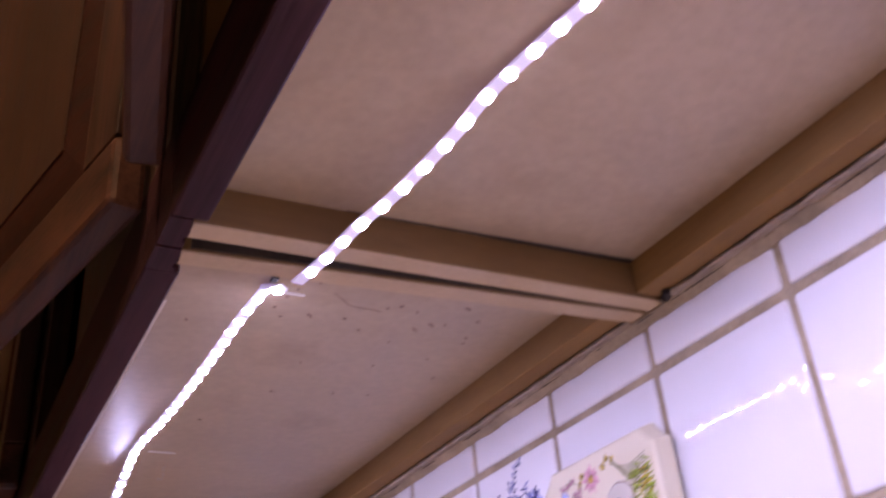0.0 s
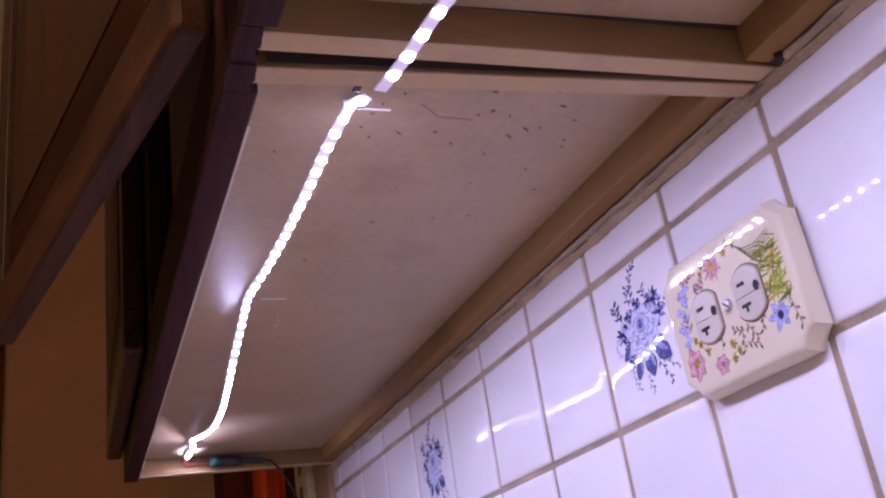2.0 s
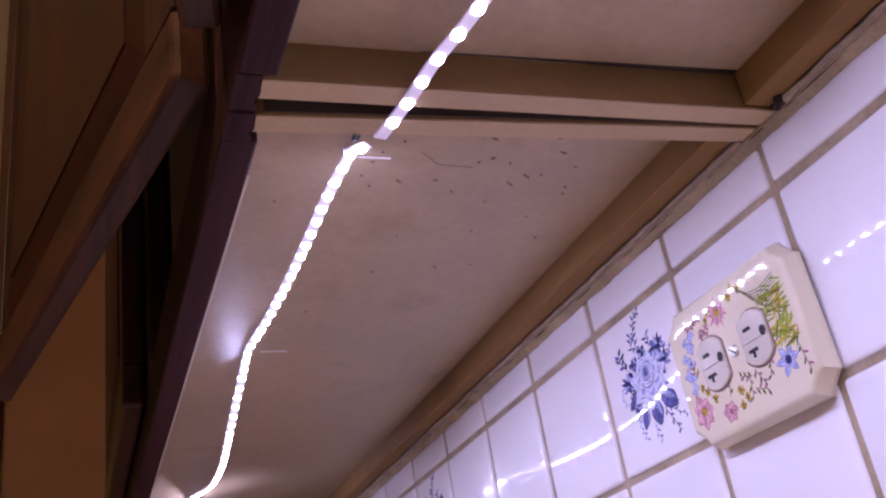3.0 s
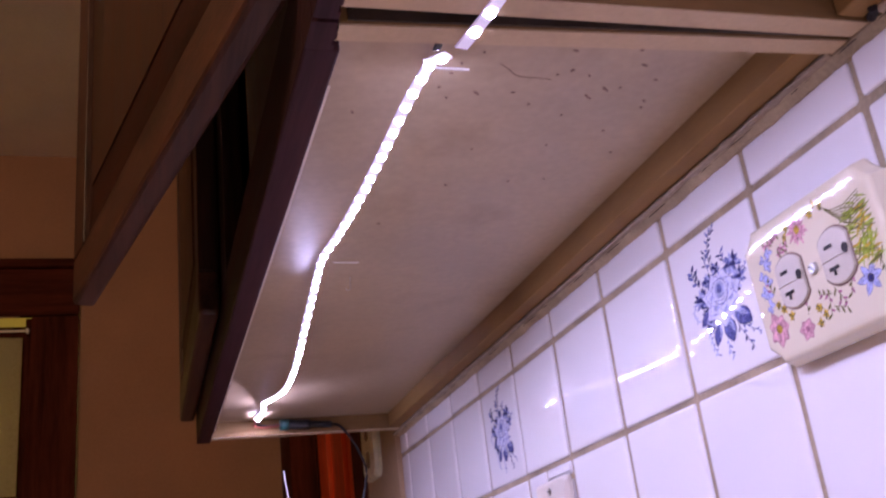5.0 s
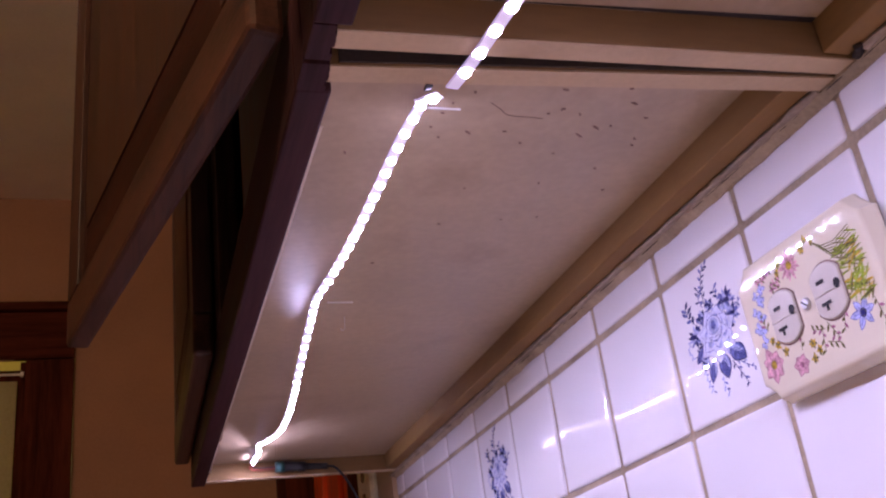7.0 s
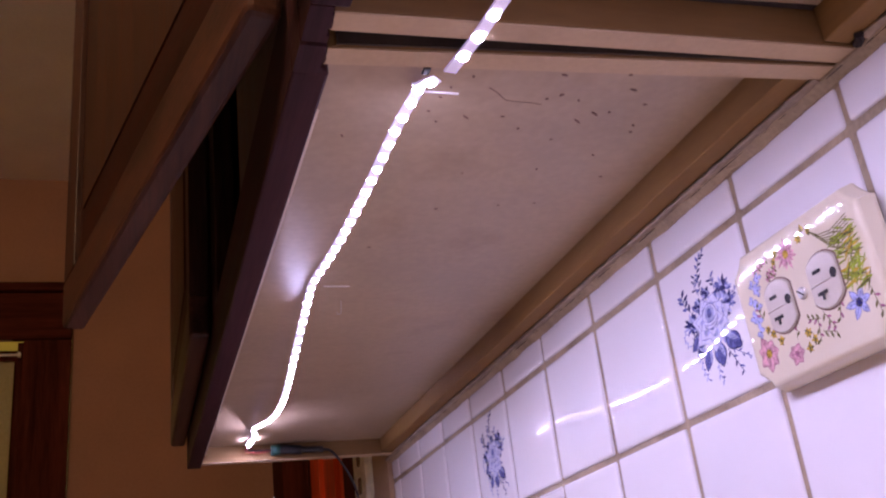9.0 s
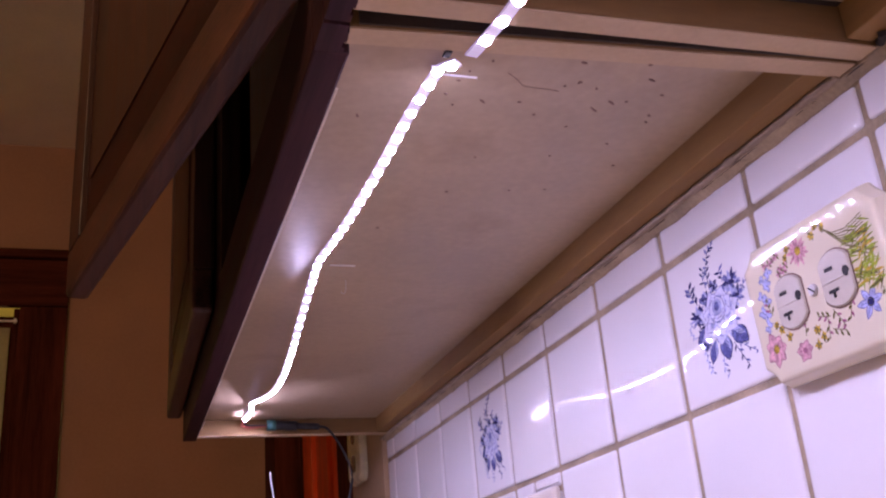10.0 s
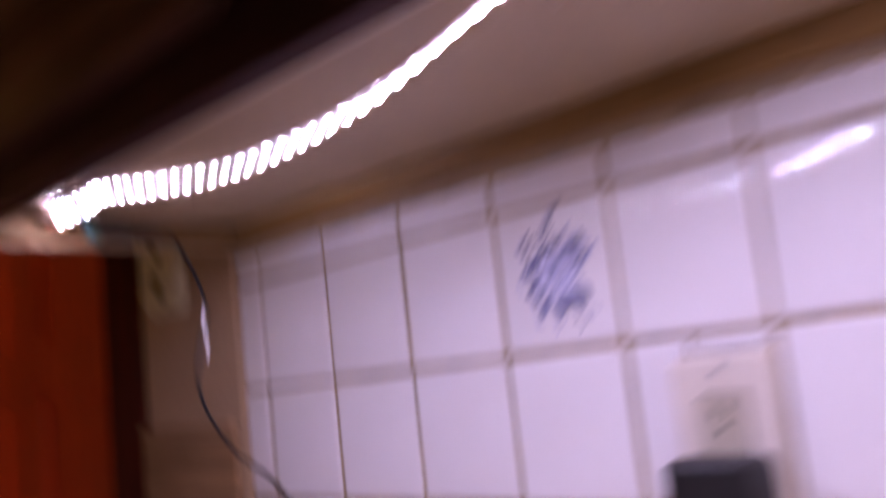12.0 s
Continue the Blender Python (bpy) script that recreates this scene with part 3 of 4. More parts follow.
def loft(bm, rings, cap_first=True, cap_last=True):
    vs = [[bm.verts.new(p) for p in r] for r in rings]
    n = len(vs[0])
    for u, v in zip(vs, vs[1:]):
        for k in range(n):
            bm.faces.new((u[k], u[(k + 1) % n], v[(k + 1) % n], v[k]))
    if cap_first:
        bm.faces.new(vs[0])
    if cap_last:
        bm.faces.new(vs[-1])
    return bm


def notched(cy, cz, hw, hh, r, n=6):
    """A rectangle whose corners are cut off in a shallow scoop."""
    pts = []
    for sy, sz, start in ((1, 1, 0), (-1, 1, 1), (-1, -1, 2), (1, -1, 3)):
        oy, oz = cy + sy * hw, cz + sz * hh
        arc = []
        for k in range(n + 1):
            q = (math.pi / 2) * k / n
            f = k / n      # a shallow scoop, nearly a straight cut
            arc.append((oy - sy * r * (0.7 * f + 0.3 * math.sin(q)), oz - sz * r * (0.7 * (1 - f) + 0.3 * math.cos(q))))
        # run the arcs anticlockwise
        pts += arc if start % 2 == 0 else arc[::-1]
    return pts


def rounded(cy, cz, hw, hh, r, n=6):
    pts = []
    for q0, sy, sz in ((0, 1, 1), (90, -1, 1), (180, -1, -1), (270, 1, -1)):
        for k in range(n + 1):
            q = radians(q0 + 90 * k / n)
            pts.append((cy + sy * (hw - r) + r * math.cos(q), cz + sz * (hh - r) + r * math.sin(q)))
    return pts


PY, PZ = 0.054, 1.2438     # middle of the porcelain plate
plate = thing("porcelain_socket", (-0.004, PY, PZ), "double wall socket with a flower-painted porcelain plate on tiles", "socket")
bm = bmesh.new()
RZ = PZ - 0.0003
rings = [outline(notched(PY, RZ, hw, hw - 0.0165, cut), x) for hw, cut, x in ((0.0612, 0.0115, -0.001), (0.0612, 0.0115, -0.0035), (0.0607, 0.0114, -0.0046), (0.0587, 0.011, -0.0104), (0.0582, 0.0109, -0.0114), (0.0574, 0.0107, -0.0121), (0.0562, 0.0104, -0.0125), (0.0545, 0.01, -0.0127))]
loft(bm, rings)
part("plate", bm, porcelain, plate, "glossy cream porcelain plate with scooped corners")
for q in plate.children[0].data.polygons:
    # the rounded rim is smooth, the sloping sides are flat
    q.use_smooth = -0.0126 < q.center.x < -0.0106


def face_shape(cy, cz, grow=0.0):
    """A round receptacle face with two flattened sides."""
    pts = []
    for k in range(28):
        q = 2 * math.pi * k / 28
        pts.append((cy + max(-0.0122 - grow, min(0.0122 + grow, (0.016 + grow) * math.cos(q))), cz + (0.016 + grow) * math.sin(q)))
    return pts


for cy in (PY - 0.0204, PY + 0.0204):
    bm = bmesh.new()
    loft(bm, [outline(face_shape(cy, PZ, 0.0011), -0.0125), outline(face_shape(cy, PZ, 0.0009), -0.0129)])
    part("cutout", bm, speck, plate, "brown gap round the receptacle")
    bm = bmesh.new()
    loft(bm, [outline(face_shape(cy, PZ), -0.012), outline(face_shape(cy, PZ), -0.0136), outline(face_shape(cy, PZ, -0.0008), -0.0142)])
    face = part("receptacle", bm, receptacle, plate, "beige plastic receptacle face")
    # raised pad round the contacts, leaving a low groove beside it
    part("pad", block(-0.0147, -0.0139, cy - 0.0116, cy + 0.0116, PZ - 0.0012, PZ + 0.0002, bevel=0.0003), receptacle, face)
    for bmx in (block(-0.0146, -0.0138, cy + 0.0006, cy + 0.0068, PZ + 0.0053, PZ + 0.0073), block(-0.0146, -0.0138, cy - 0.0006, cy + 0.0072, PZ - 0.0073, PZ - 0.0054),
                block(-0.0146, -0.0138, cy + 0.0025, cy + 0.0042, PZ - 0.0103, PZ - 0.0073)):
        part("slot", bmx, slot, face, "black contact slot")
    bm = bmesh.new()
    loft(bm, [outline([(cy - 0.0088 + 0.0024 * math.cos(a), PZ + 0.0012 + 0.003 * math.sin(a)) for a in (2 * math.pi * k / 14 for k in range(14))], x) for x in (-0.0138, -0.01475)])
    part("slot", bm, slot, face, "round earth hole")
bm = bmesh.new()
loft(bm, [outline([(PY + rr * math.cos(a), PZ + rr * math.sin(a)) for a in (2 * math.pi * k / 16 for k in range(16))], x) for rr, x in ((0.0036, -0.012), (0.0036, -0.0138), (0.0028, -0.0146))])
screw = part("screw", bm, steel, plate, "slotted steel screw")
bm = block(-0.0149, -0.0143, PY - 0.003, PY + 0.003, PZ - 0.0004, PZ + 0.0004)
bm.transform(Matrix.Translation((0, PY, PZ)) @ Matrix.Rotation(0.7, 4, "X") @ Matrix.Translation((0, -PY, -PZ)))
part("slot", bm, slot, screw)

QY, QZ = 0.486, 1.135
gf = thing("ivory_socket", (-0.004, QY, QZ), "plain ivory wall socket standing slightly off the tiles", "socket")
bm = bmesh.new()
loft(bm, [outline(rounded(QY, QZ, 0.037, 0.0585, 0.004), -0.0015), outline(rounded(QY, QZ, 0.037, 0.0585, 0.004), -0.005), outline(rounded(QY, QZ, 0.0345, 0.056, 0.004), -0.0085), outline(rounded(QY, QZ, 0.0325, 0.054, 0.004), -0.009)])
part("plate", bm, ivory, gf)
bm = bmesh.new()
loft(bm, [outline(rounded(QY, QZ, 0.0172, 0.0338, 0.002), -0.0087), outline(rounded(QY, QZ, 0.0172, 0.0338, 0.002), -0.0093)])
part("cutout", bm, slot, gf)
bm = bmesh.new()
loft(bm, [outline(rounded(QY, QZ, 0.0166, 0.0332, 0.002), -0.0088), outline(rounded(QY, QZ, 0.016, 0.0326, 0.002), -0.011)])
face = part("receptacle", bm, receptacle, gf, "rectangular receptacle face")
for cz in (QZ + 0.018, QZ - 0.018):
    for a, b, c, d in ((0.0045, 0.0062, 0.001, 0.0085), (-0.0062, -0.0045, 0.0015, 0.008), (-0.002, 0.002, -0.0085, -0.004)):
        part("slot", block(-0.0114, -0.0106, QY + a, QY + b, cz + c, cz + d), slot, face)
bm = bmesh.new()
loft(bm, [outline([(QY + rr * math.cos(a), QZ + 0.048 + rr * math.sin(a)) for a in (2 * math.pi * k / 14 for k in range(14))], x) for rr, x in ((0.0032, -0.0085), (0.003, -0.0102))])
screw = part("screw", bm, steel, gf)
part("slot", block(-0.0106, -0.01, QY - 0.0026, QY + 0.0026, QZ + 0.0476, QZ + 0.0484), slot, screw)

adapter = thing("plug_adapter", (-0.012, 0.482, 1.095), "black plug-in power adapter in the ivory socket", "adapter")
part("body", block(-0.05, -0.0116, 0.452, 0.511, 1.06, 1.132, bevel=0.006), black, adapter)
part("strain_relief", tube(bmesh.new(), [(-0.036, 0.481, 1.062), (-0.036, 0.481, 1.05), (-0.036, 0.481, 1.04)], 0.0045, 10), black, adapter)

# the cream plate on the end wall
KY, KZ = 1.194, 1.366
sw = thing("switch_plate", (-0.006, KY, KZ), "cream switch plate with a faint green pattern on tan plaster", "switch")
bm = bmesh.new()
loft(bm, [outline(rounded(KY, KZ, 0.048, 0.058, 0.018), -0.0065), outline(rounded(KY, KZ, 0.048, 0.058, 0.018), -0.012), outline(rounded(KY, KZ, 0.042, 0.053, 0.016), -0.018)])
part("plate", bm, green_cream, sw)
for cz in (KZ + 0.02, KZ - 0.025):
    bm = bmesh.new()
    loft(bm, [outline(rounded(KY, cz, 0.012, 0.014, 0.008), -0.0175), outline(rounded(KY, cz, 0.011, 0.013, 0.007), -0.0195)])
    part("receptacle", bm, olive_dark, sw, "dark greenish receptacle face")


# ---- painted flowers ----
class Painter:
    """Thin flat strokes on a plane facing -x; each motif becomes one mesh."""

    def __init__(self, parent, x, cy, cz, size, wide, name, label):
        self.parent, self.x, self.cy, self.cz, self.size, self.wide = parent, x, cy, cz, size, wide
        self.name, self.label, self.n, self.strokes = name, label, 0, []

    def poly(self, mat, pts, lift=0):
        self.n += 1
        x = self.x - 0.000016 * lift - 0.0000003 * self.n
        # the pattern's right is towards -y
        self.strokes.append((mat, [(x, self.cy - u * self.size * self.wide, self.cz + v * self.size) for u, v in pts]))

    def petal(self, mat, u, v, length, width, angle, lift=0, n=8, point=1.0):
        c, s = math.cos(radians(angle)), math.sin(radians(angle))
        top = [(k / n * length, width / 2 * math.sin(math.pi * (k / n) ** point)) for k in range(n + 1)]
        pts = top[:-1] + [(length, 0)] + [(a, -b) for a, b in top[1:-1][::-1]]
        self.poly(mat, [(u + a * c - b * s, v + a * s + b * c) for a, b in pts], lift)

    def line(self, mat, pts, w, lift=0):
        for (a, b), (c, d) in zip(pts, pts[1:]):
            l = math.hypot(c - a, d - b) or 1
            nx, ny = -(d - b) / l * w / 2, (c - a) / l * w / 2
            self.poly(mat, [(a + nx, b + ny), (c + nx, d + ny), (c - nx, d - ny), (a - nx, b - ny)], lift)

    def dot(self, mat, u, v, r, lift=0, n=14, squash=1.0):
        self.poly(mat, [(u + r * math.cos(2 * math.pi * k / n), v + r * squash * math.sin(2 * math.pi * k / n)) for k in range(n)], lift)

    def done(self):
        """Close the motif gathered so far."""
        bm, mats = bmesh.new(), []
        for mat, pts in self.strokes:
            if mat not in mats:
                mats.append(mat)
            bm.faces.new([bm.verts.new(p) for p in pts]).material_index = mats.index(mat)
        ob = part(self.name, bm, mats[0], self.parent, self.label)
        for mat in mats[1:]:
            ob.data.materials.append(mat)
        self.strokes = []


def leafy_stem(p, mats, pts, n, size, r, w=0.012, lift=0):
    p.line(mats[0], pts, w, lift)
    legs = [math.hypot(c - a, d - b) for (a, b), (c, d) in zip(pts, pts[1:])]
    for k in range(n):
        t = (k + 0.6) / n * len(legs)
        i = min(int(t), len(legs) - 1)
        f = t - i
        (a, b), (c, d) = pts[i], pts[i + 1]
        turn = math.degrees(math.atan2(d - b, c - a)) + (48 if k % 2 else -48) + r.uniform(-15, 15)
        p.petal(mats[k % len(mats)], a + (c - a) * f, b + (d - b) * f, size * r.uniform(0.7, 1.15), size * 0.36, turn, lift + 1)


def blue_bouquet(parent, x, cy, cz, size, seed):
    r = random.Random(seed)
    p = Painter(parent, x, cy, cz, size, 1.3, "painted_flower", "blue glazed rose and leaves")
    # sprig above, fine stems round about
    leafy_stem(p, (blue_dark, blue_mid), [(-0.06, 0.4), (-0.07, 0.62), (-0.04, 0.8), (0.03, 0.96), (0.12, 1.0)], 14, 0.1, r)
    leafy_stem(p, (blue_mid, blue_dark), [(-0.12, 0.45), (-0.16, 0.62), (-0.12, 0.74)], 6, 0.09, r)
    leafy_stem(p, (blue_dark, blue_mid), [(-0.34, 0.28), (-0.44, 0.45), (-0.46, 0.58)], 7, 0.15, r)
    leafy_stem(p, (blue_mid, blue_dark), [(0.2, 0.4), (0.2, 0.5), (0.17, 0.6)], 5, 0.11, r)
    leafy_stem(p, (blue_mid,), [(0.42, 0.2), (0.54, 0.2), (0.62, 0.27)], 6, 0.07, r)
    leafy_stem(p, (blue_dark, blue_mid), [(0.2, -0.5), (0.3, -0.7), (0.4, -0.92)], 5, 0.09, r)
    leafy_stem(p, (blue_mid,), [(0.26, -0.5), (0.44, -0.66), (0.58, -0.76)], 5, 0.07, r)
    leafy_stem(p, (blue_pale, blue_mid), [(-0.34, -0.4), (-0.33, -0.62), (-0.26, -0.8)], 8, 0.07, r)
    leafy_stem(p, (blue_pale, blue_mid), [(-0.02, -0.62), (-0.05, -0.78), (0.02, -0.9)], 5, 0.08, r)
    leafy_stem(p, (blue_pale,), [(-0.5, 0.1), (-0.58, -0.05), (-0.5, -0.2)], 8, 0.06, r)
    p.done()
    # dense dark blossoms at the side
    for u, v, rad, m in ((-0.36, 0.1, 0.17, blue_dark), (-0.32, -0.22, 0.15, blue_mid), (0.34, 0.34, 0.19, blue_mid), (0.4, 0.12, 0.15, blue_mid), (-0.3, -0.36, 0.1, blue_dark), (0.02, 0.42, 0.1, blue_dark), (-0.16, 0.3, 0.12, blue_mid)):
        for ring in range(3):
            for k in range(11 - 2 * ring):
                a = 360 * k / (11 - 2 * ring) + r.uniform(-12, 12) + 17 * ring
                p.petal((blue_pale, m, blue_dark)[(k + ring) % 3], u, v, rad * (1.05 - 0.28 * ring) * r.uniform(0.85, 1.1), 0.055, a, 2 + ring)
        p.dot(blue_dark, u, v, rad * 0.2, 5)
        p.done()
    # strokes that fill the ring round the rose
    for k in range(54):
        a = r.uniform(0, 360)
        d = r.uniform(0.2, 0.42)
        p.petal((blue_dark, blue_mid, blue_pale)[k % 3], d * math.cos(radians(a)), 0.02 + d * 0.95 * math.sin(radians(a)), r.uniform(0.07, 0.15), r.uniform(0.03, 0.055), a + r.uniform(-60, 60), 1)
    p.done()
    # broad leaves below
    for u, v, l, w, a in ((0.04, -0.3, 0.42, 0.24, -86), (0.2, -0.28, 0.4, 0.26, -48), (-0.12, -0.34, 0.36, 0.16, -112), (-0.24, -0.1, 0.3, 0.13, -140)):
        p.petal(blue_dark, u, v, l, w, a, 2)
        p.petal(blue_mid, u, v, l * 0.95, w * 0.86, a, 3)
        p.petal(blue_pale, u + 0.012, v - 0.01, l * 0.7, w * 0.3, a + 12, 3)
        for k in range(5):
            f = 0.25 + 0.13 * k
            b = (u + l * f * math.cos(radians(a)), v + l * f * math.sin(radians(a)))
            for s in (-38, 38):
                p.line(blue_dark, [b, (b[0] + w * 0.36 * math.cos(radians(a + s)), b[1] + w * 0.36 * math.sin(radians(a + s)))], 0.009, 4)
        p.done()
    # the rose: wide outer petals, then rings closing to a dark heart
    for n, d, l, w, turn, drop in ((7, 0.13, 0.27, 0.3, 12, -0.04), (6, 0.1, 0.22, 0.26, 38, -0.02), (5, 0.05, 0.19, 0.2, 54, 0.02)):
        lift = 6 + int((0.27 - l) * 80)
        for k in range(n):
            a = 360 * k / n + turn + r.uniform(-9, 9)
            u, v = d * math.cos(radians(a)) + 0.03, d * 1.2 * math.sin(radians(a)) + drop
            p.petal(blue_mid, u, v, l + 0.01, w + 0.012, a, lift, point=0.5)
            p.petal(blue_faint, u, v, l, w, a, lift + 1, point=0.5)
            p.petal(blue_pale, u, v, l * 0.6, w * 0.5, a + 10, lift + 2)
            p.line(blue_mid, [(u, v), (u + l * 0.55 * math.cos(radians(a - 7)), v + l * 0.55 * math.sin(radians(a - 7)))], 0.007, lift + 3)
    # the closed cup in the middle, with its shaded hollow
    p.dot(blue_mid, 0.02, 0.06, 0.152, 17, squash=1.3)
    p.dot(blue_faint, 0.02, 0.06, 0.143, 18, squash=1.3)
    p.dot(blue_pale, 0.02, 0.1, 0.095, 19, squash=1.35)
    p.dot(blue_mid, 0.02, 0.11, 0.05, 20, squash=1.4)
    for k in range(3):
        v = 0.0 - 0.05 * k
        p.line(blue_mid, [(-0.1, v + 0.03), (-0.02, v - 0.015), (0.07, v - 0.01), (0.14, v + 0.04)], 0.009, 20)
    p.done()


def plate_flowers(parent, x, cy, cz):
    r = random.Random(4)
    p = Painter(parent, x, cy, cz, 0.05, 1.0, "painted_flower", "small painted garden flower")

    def daisy(u, v, rad, petals, heart, n=12, w=0.07, rim=None):
        for k in range(n):
            a = 360 * k / n + r.uniform(-8, 8)
            l = rad * r.uniform(0.8, 1.1)
            if rim:
                p.petal(rim, u, v, l + 0.01, w + 0.016, a, 1)
            p.petal(petals, u, v, l, w, a, 2)
            p.line(rim or rose_dark, [(u, v), (u + l * 0.7 * math.cos(radians(a)), v + l * 0.7 * math.sin(radians(a)))], 0.007, 3)
        p.dot(heart, u, v, rad * 0.26, 4)
        for k in range(6):
            p.dot(olive_dark, u + rad * 0.2 * math.cos(k), v + rad * 0.2 * math.sin(k), rad * 0.05, 5, 5)
        p.done()

    daisy(-0.1, 0.52, 0.2, pink, yellow, 14, 0.055)
    daisy(-0.86, -0.45, 0.21, pink, yellow, 7, 0.13, rose_dark)
    daisy(-0.38, -0.6, 0.14, pink, rose_dark, 6, 0.09, rose_dark)
    daisy(0.78, -0.4, 0.2, blue_pale, blue_dark, 6, 0.075, blue_mid)
    # yellow heads
    for u, v in ((-0.34, 0.52), (-0.28, 0.6), (0.26, 0.67), (0.36, 0.62), (0.18, 0.6), (-0.68, -0.26), (-0.58, -0.38), (-0.1, -0.44), (-0.02, -0.54), (-0.14, -0.6), (-0.76, -0.18)):
        for k in range(8):
            p.petal(yellow if k % 3 else olive_dark, u, v, r.uniform(0.04, 0.075), 0.034, 45 * k + r.uniform(-15, 15), 1)
        p.dot(olive_dark, u, v, 0.016, 3)
        p.done()
    # blue bells down the far side
    for u, v in ((-0.7, 0.46), (-0.82, 0.4), (-0.76, 0.32), (-0.9, 0.22), (-0.82, 0.14), (-0.95, 0.04), (-0.88, -0.04), (-0.9, -0.16)):
        for k in range(4):
            a = 90 * k + r.uniform(-25, 25)
            p.petal(blue_mid, u, v, 0.088, 0.064, a, 1)
            p.petal(blue_pale, u, v, 0.078, 0.052, a, 2)
        p.dot(blue_dark, u, v, 0.012, 3, 6)
        p.done()
    # mauve florets on the upper edge
    for u, v in ((-0.56, 0.58), (-0.64, 0.55), (-0.48, 0.6), (-0.72, 0.56), (-0.46, 0.43), (-0.4, 0.38), (-0.5, 0.37), (-0.36, 0.44)):
        for k in range(6):
            p.petal((rose_dark, pink, olive_dark)[k % 3], u, v, r.uniform(0.045, 0.075), 0.028, 60 * k + r.uniform(-20, 20), 1)
        p.done()
    # grass spray on the near side
    for k in range(120):
        u, v = r.uniform(0.66, 0.98), r.uniform(-0.22, 0.42)
        a = r.uniform(155, 205) if r.random() < 0.7 else r.uniform(215, 260)
        p.petal(r.choice((leaf_green, leaf_green, leaf_green, olive_dark, yellow)), u + 0.12, v, r.uniform(0.12, 0.3), r.uniform(0.014, 0.032), a, 1 + k % 3)
    p.done()
    for k in range(8):
        v = 0.56 - 0.035 * k
        p.line(olive_dark, [(0.34 + 0.04 * k, 0.62 - 0.045 * k), (0.5 + 0.03 * k, v - 0.06), (0.7, v - 0.09), (0.98, v - 0.02)], 0.011, 2)
    p.done()
    # stems and brown sprigs below
    for u, v, a, l in ((0.12, -0.3, -100, 0.3), (0.22, -0.3, -60, 0.25), (0.16, -0.36, 165, 0.2), (0.14, -0.5, -20, 0.22), (-0.3, -0.45, 75, 0.3), (0.56, -0.2, -112, 0.3), (1.0, -0.3, -80, 0.32), (-0.78, -0.05, 112, 0.2)):
        leafy_stem(p, (olive_dark, rose_dark), [(u, v), (u + l * math.cos(radians(a)), v + l * math.sin(radians(a)))], 5, 0.09, r, 0.01)
        p.done()


plate_flowers(plate, -0.01272, PY, PZ)
# the plate leans out a little at its top
plate.location.x -= 0.001
plate.rotation_euler = (0, radians(-1.8), 0)


# ---- marks on the underside ----
def board_marks():
    r = random.Random(9)
    marks = thing("dirt_marks", (-0.14, 0.1, ZP), "small dark specks and scratches on the pale underside board", "dirt")
    spots = [(-0.184, 0.101, 0.004, 40), (-0.161, 0.098, 0.002, 0), (-0.146, 0.111, 0.0015, 0), (-0.110, 0.099, 0.005, 35), (-0.103, 0.089, 0.005, 35), (-0.133, 0.07, 0.002, 10),
             (-0.12, 0.075, 0.002, 60), (-0.09, 0.06, 0.004, 20), (-0.075, 0.075, 0.002, 0), (-0.07, 0.1, 0.002, 30), (-0.068, 0.108, 0.002, 30), (-0.14, 0.05, 0.003, 15), (-0.1, 0.045, 0.002, 0),
             (-0.255, 0.13, 0.003, 70), (-0.08, 0.14, 0.0015, 0), (-0.06, 0.17, 0.0015, 0), (-0.2, 0.3, 0.002, 0), (-0.12, 0.22, 0.0012, 0)]
    spots += [(r.uniform(-0.21, -0.045), 0.03 + 0.2 * r.random() ** 1.6, r.uniform(0.0007, 0.0018), r.uniform(0, 90)) for _ in range(20)]
    for x, y, l, a in spots:
        bm = bmesh.new()
        c, s = math.cos(radians(a)), math.sin(radians(a))
        pts = [(0.75 * l * math.cos(q) * r.uniform(0.8, 1.2), 0.0008 * math.sin(q) * r.uniform(0.7, 1.3)) for q in (2 * math.pi * k / 9 for k in range(9))]
        lo = [bm.verts.new((x + u * c - v * s, y + u * s + v * c, ZP - 0.0004)) for u, v in pts]
        hi = [bm.verts.new((v.co.x, v.co.y, ZP + 0.0003)) for v in lo]
        bm.faces.new(lo)
        for k in range(9):
            bm.faces.new((lo[k], lo[(k + 1) % 9], hi[(k + 1) % 9], hi[k]))
        part("speck", bm, speck, marks)
    part("scratch", tube(bmesh.new(), smooth_path([(-0.18, 0.068, ZP), (-0.172, 0.074, ZP), (-0.165, 0.08, ZP), (-0.15, 0.081, ZP), (-0.142, 0.082, ZP)], 4), 0.0003, 5), speck, marks, "thin dark curved scratch")


board_marks()


# ---- wall tiles ----
wall_tiles = thing("tile_splashback", (0, 0.2, 0.95), "glossy white square wall tiles with dirty beige grout", "tiles")
wall_tiles["kind"] = "structure"
GAP = 0.0052


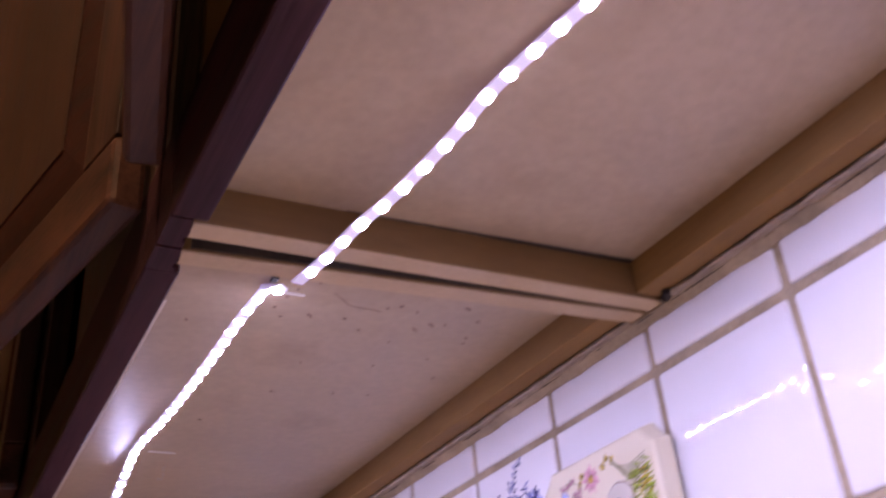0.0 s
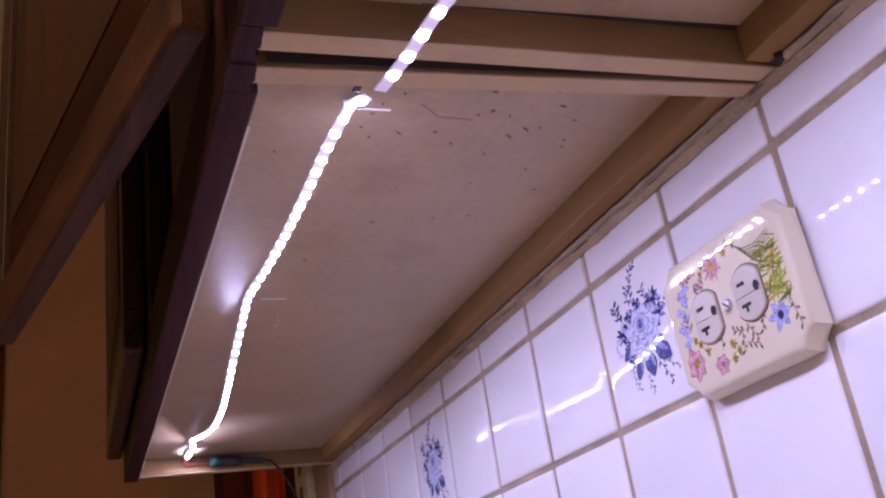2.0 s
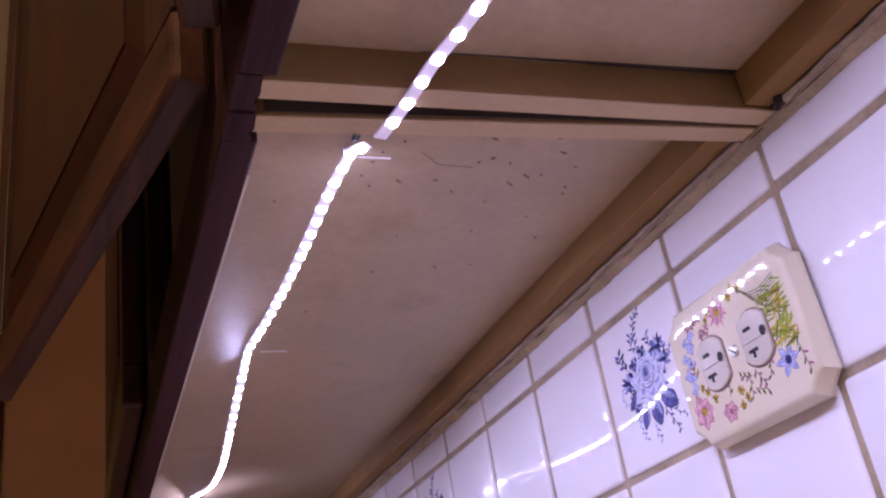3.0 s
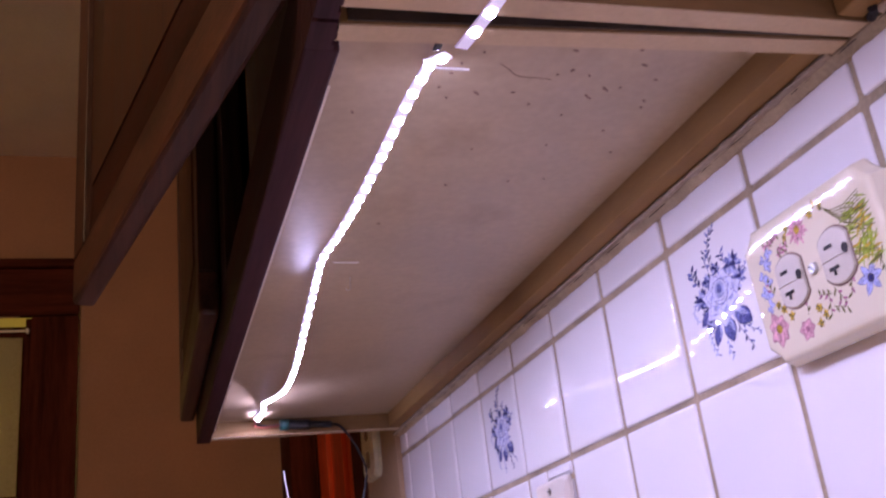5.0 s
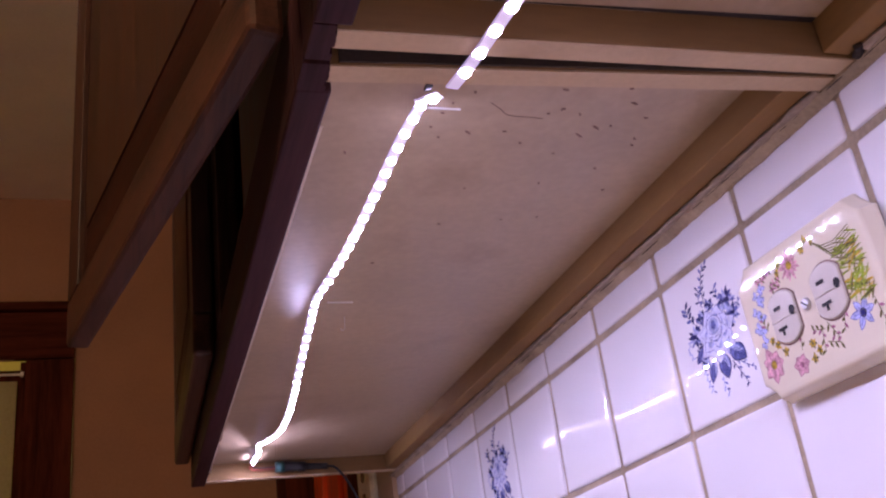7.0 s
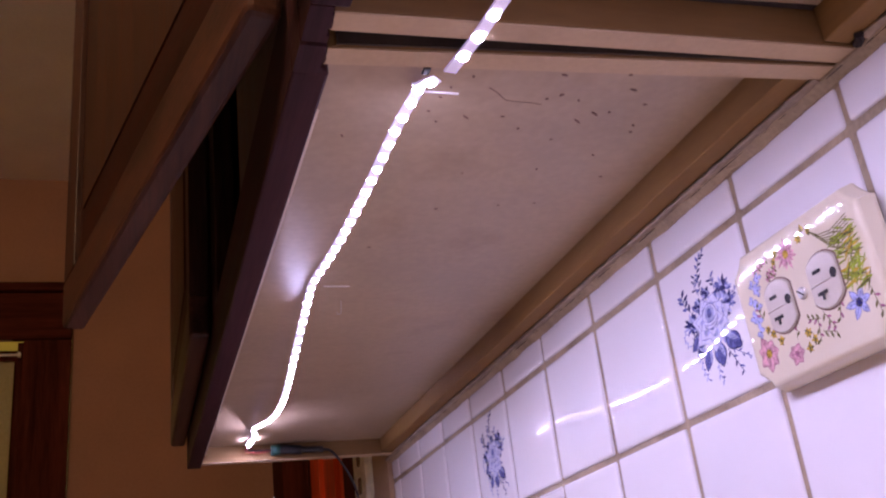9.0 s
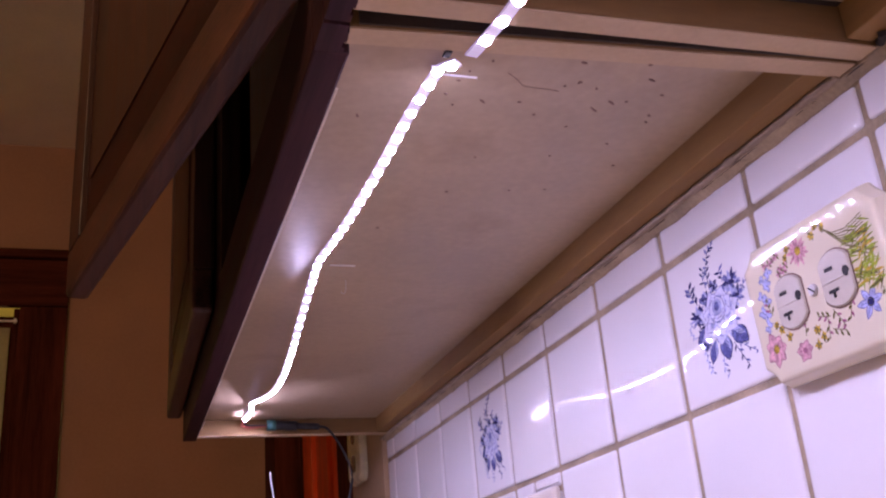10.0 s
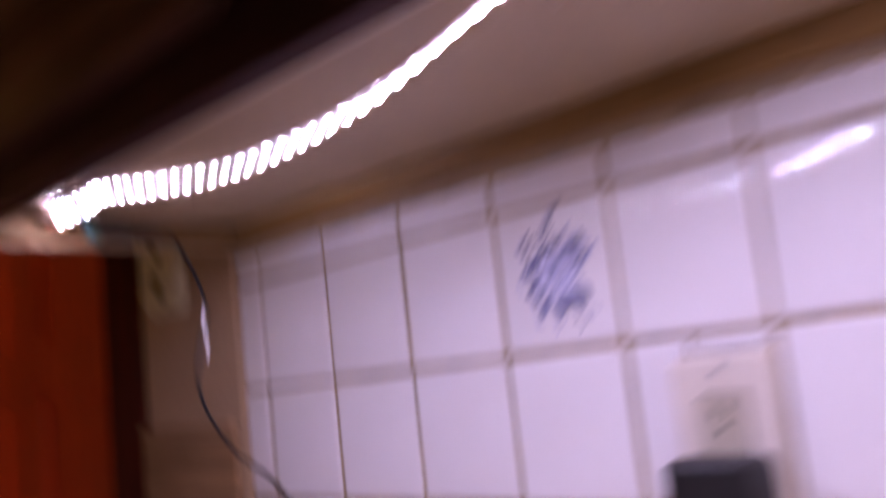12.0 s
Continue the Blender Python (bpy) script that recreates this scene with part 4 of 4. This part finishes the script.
def tile_mesh(w, h):
    bm = bmesh.new()
    b = 0.0022
    def ring(i, x):
        return [(x, y, z) for y, z in rounded(0, 0, w / 2 - i, h / 2 - i, max(0.0012, 0.0025 - i), 2)]
    loft(bm, [ring(0, 0.0035), ring(0, 0.0016), ring(b * 0.3, 0.0008), ring(b * 0.8, 0.00042), ring(b * 1.4, 0.00018), ring(min(0.0052, h * 0.2, w * 0.3), 0.00003), ring(min(0.0078, h * 0.3, w * 0.4), 0.0)], cap_first=False)
    bmesh.ops.recalc_face_normals(bm, faces=bm.faces)
    me = bpy.data.meshes.new("tile")
    bm.to_mesh(me)
    bm.free()
    me.materials.append(glaze)
    for q in me.polygons:
        q.use_smooth = len(q.vertices) == 4
    return me


meshes = {}
rows = [(1.32 + GAP / 2, 1.3492)] + [(1.32 - P * (k + 1) + GAP / 2, 1.32 - P * k - GAP / 2) for k in range(4)]
rng = random.Random(2)
for k, (z0, z1) in enumerate(rows):
    if z1 - z0 < 0.02:
        continue
    z0 = max(z0, 0.918)
    for j in range(-10, 10):
        y0, y1 = P * j + GAP / 2, min(P * (j + 1) - GAP / 2, END - 0.001)
        spans = [(y0, y1, z0, z1)]
        if k == 2 and j == 4:      # cut round the ivory socket
            spans = [(y0, 0.5085, z1 - 0.0115, z1), (0.5125, y1, z0, z1), (y0, y0 + 0.008, z0, z1 - 0.016)]
        for a, b, c, d in spans:
            key = (round(b - a, 4), round(d - c, 4))
            if key not in meshes:
                meshes[key] = tile_mesh(*key)
            ob = new("tile", meshes[key])
            ob.parent = wall_tiles
            ob.matrix_parent_inverse = Matrix.Translation(-Vector(wall_tiles["base"]))
            calm = 0.0 if k == 1 and j in (1, 5, -3) else 1.0
            ob.matrix_basis = pose(calm * rng.uniform(-0.0004, 0.0004), (a + b) / 2 + rng.uniform(-0.0006, 0.0006), (c + d) / 2 + rng.uniform(-0.0006, 0.0006),
                                   calm * rng.uniform(-0.2, 0.2), calm * rng.uniform(-0.3, 0.3), calm * rng.uniform(-0.3, 0.3))
            if k == 1 and j in (1, 5, -3):
                ob["label"] = "white tile with a blue painted bouquet"
                blue_bouquet(ob, -0.0001, -0.002, 0.0022, 0.047, 5)
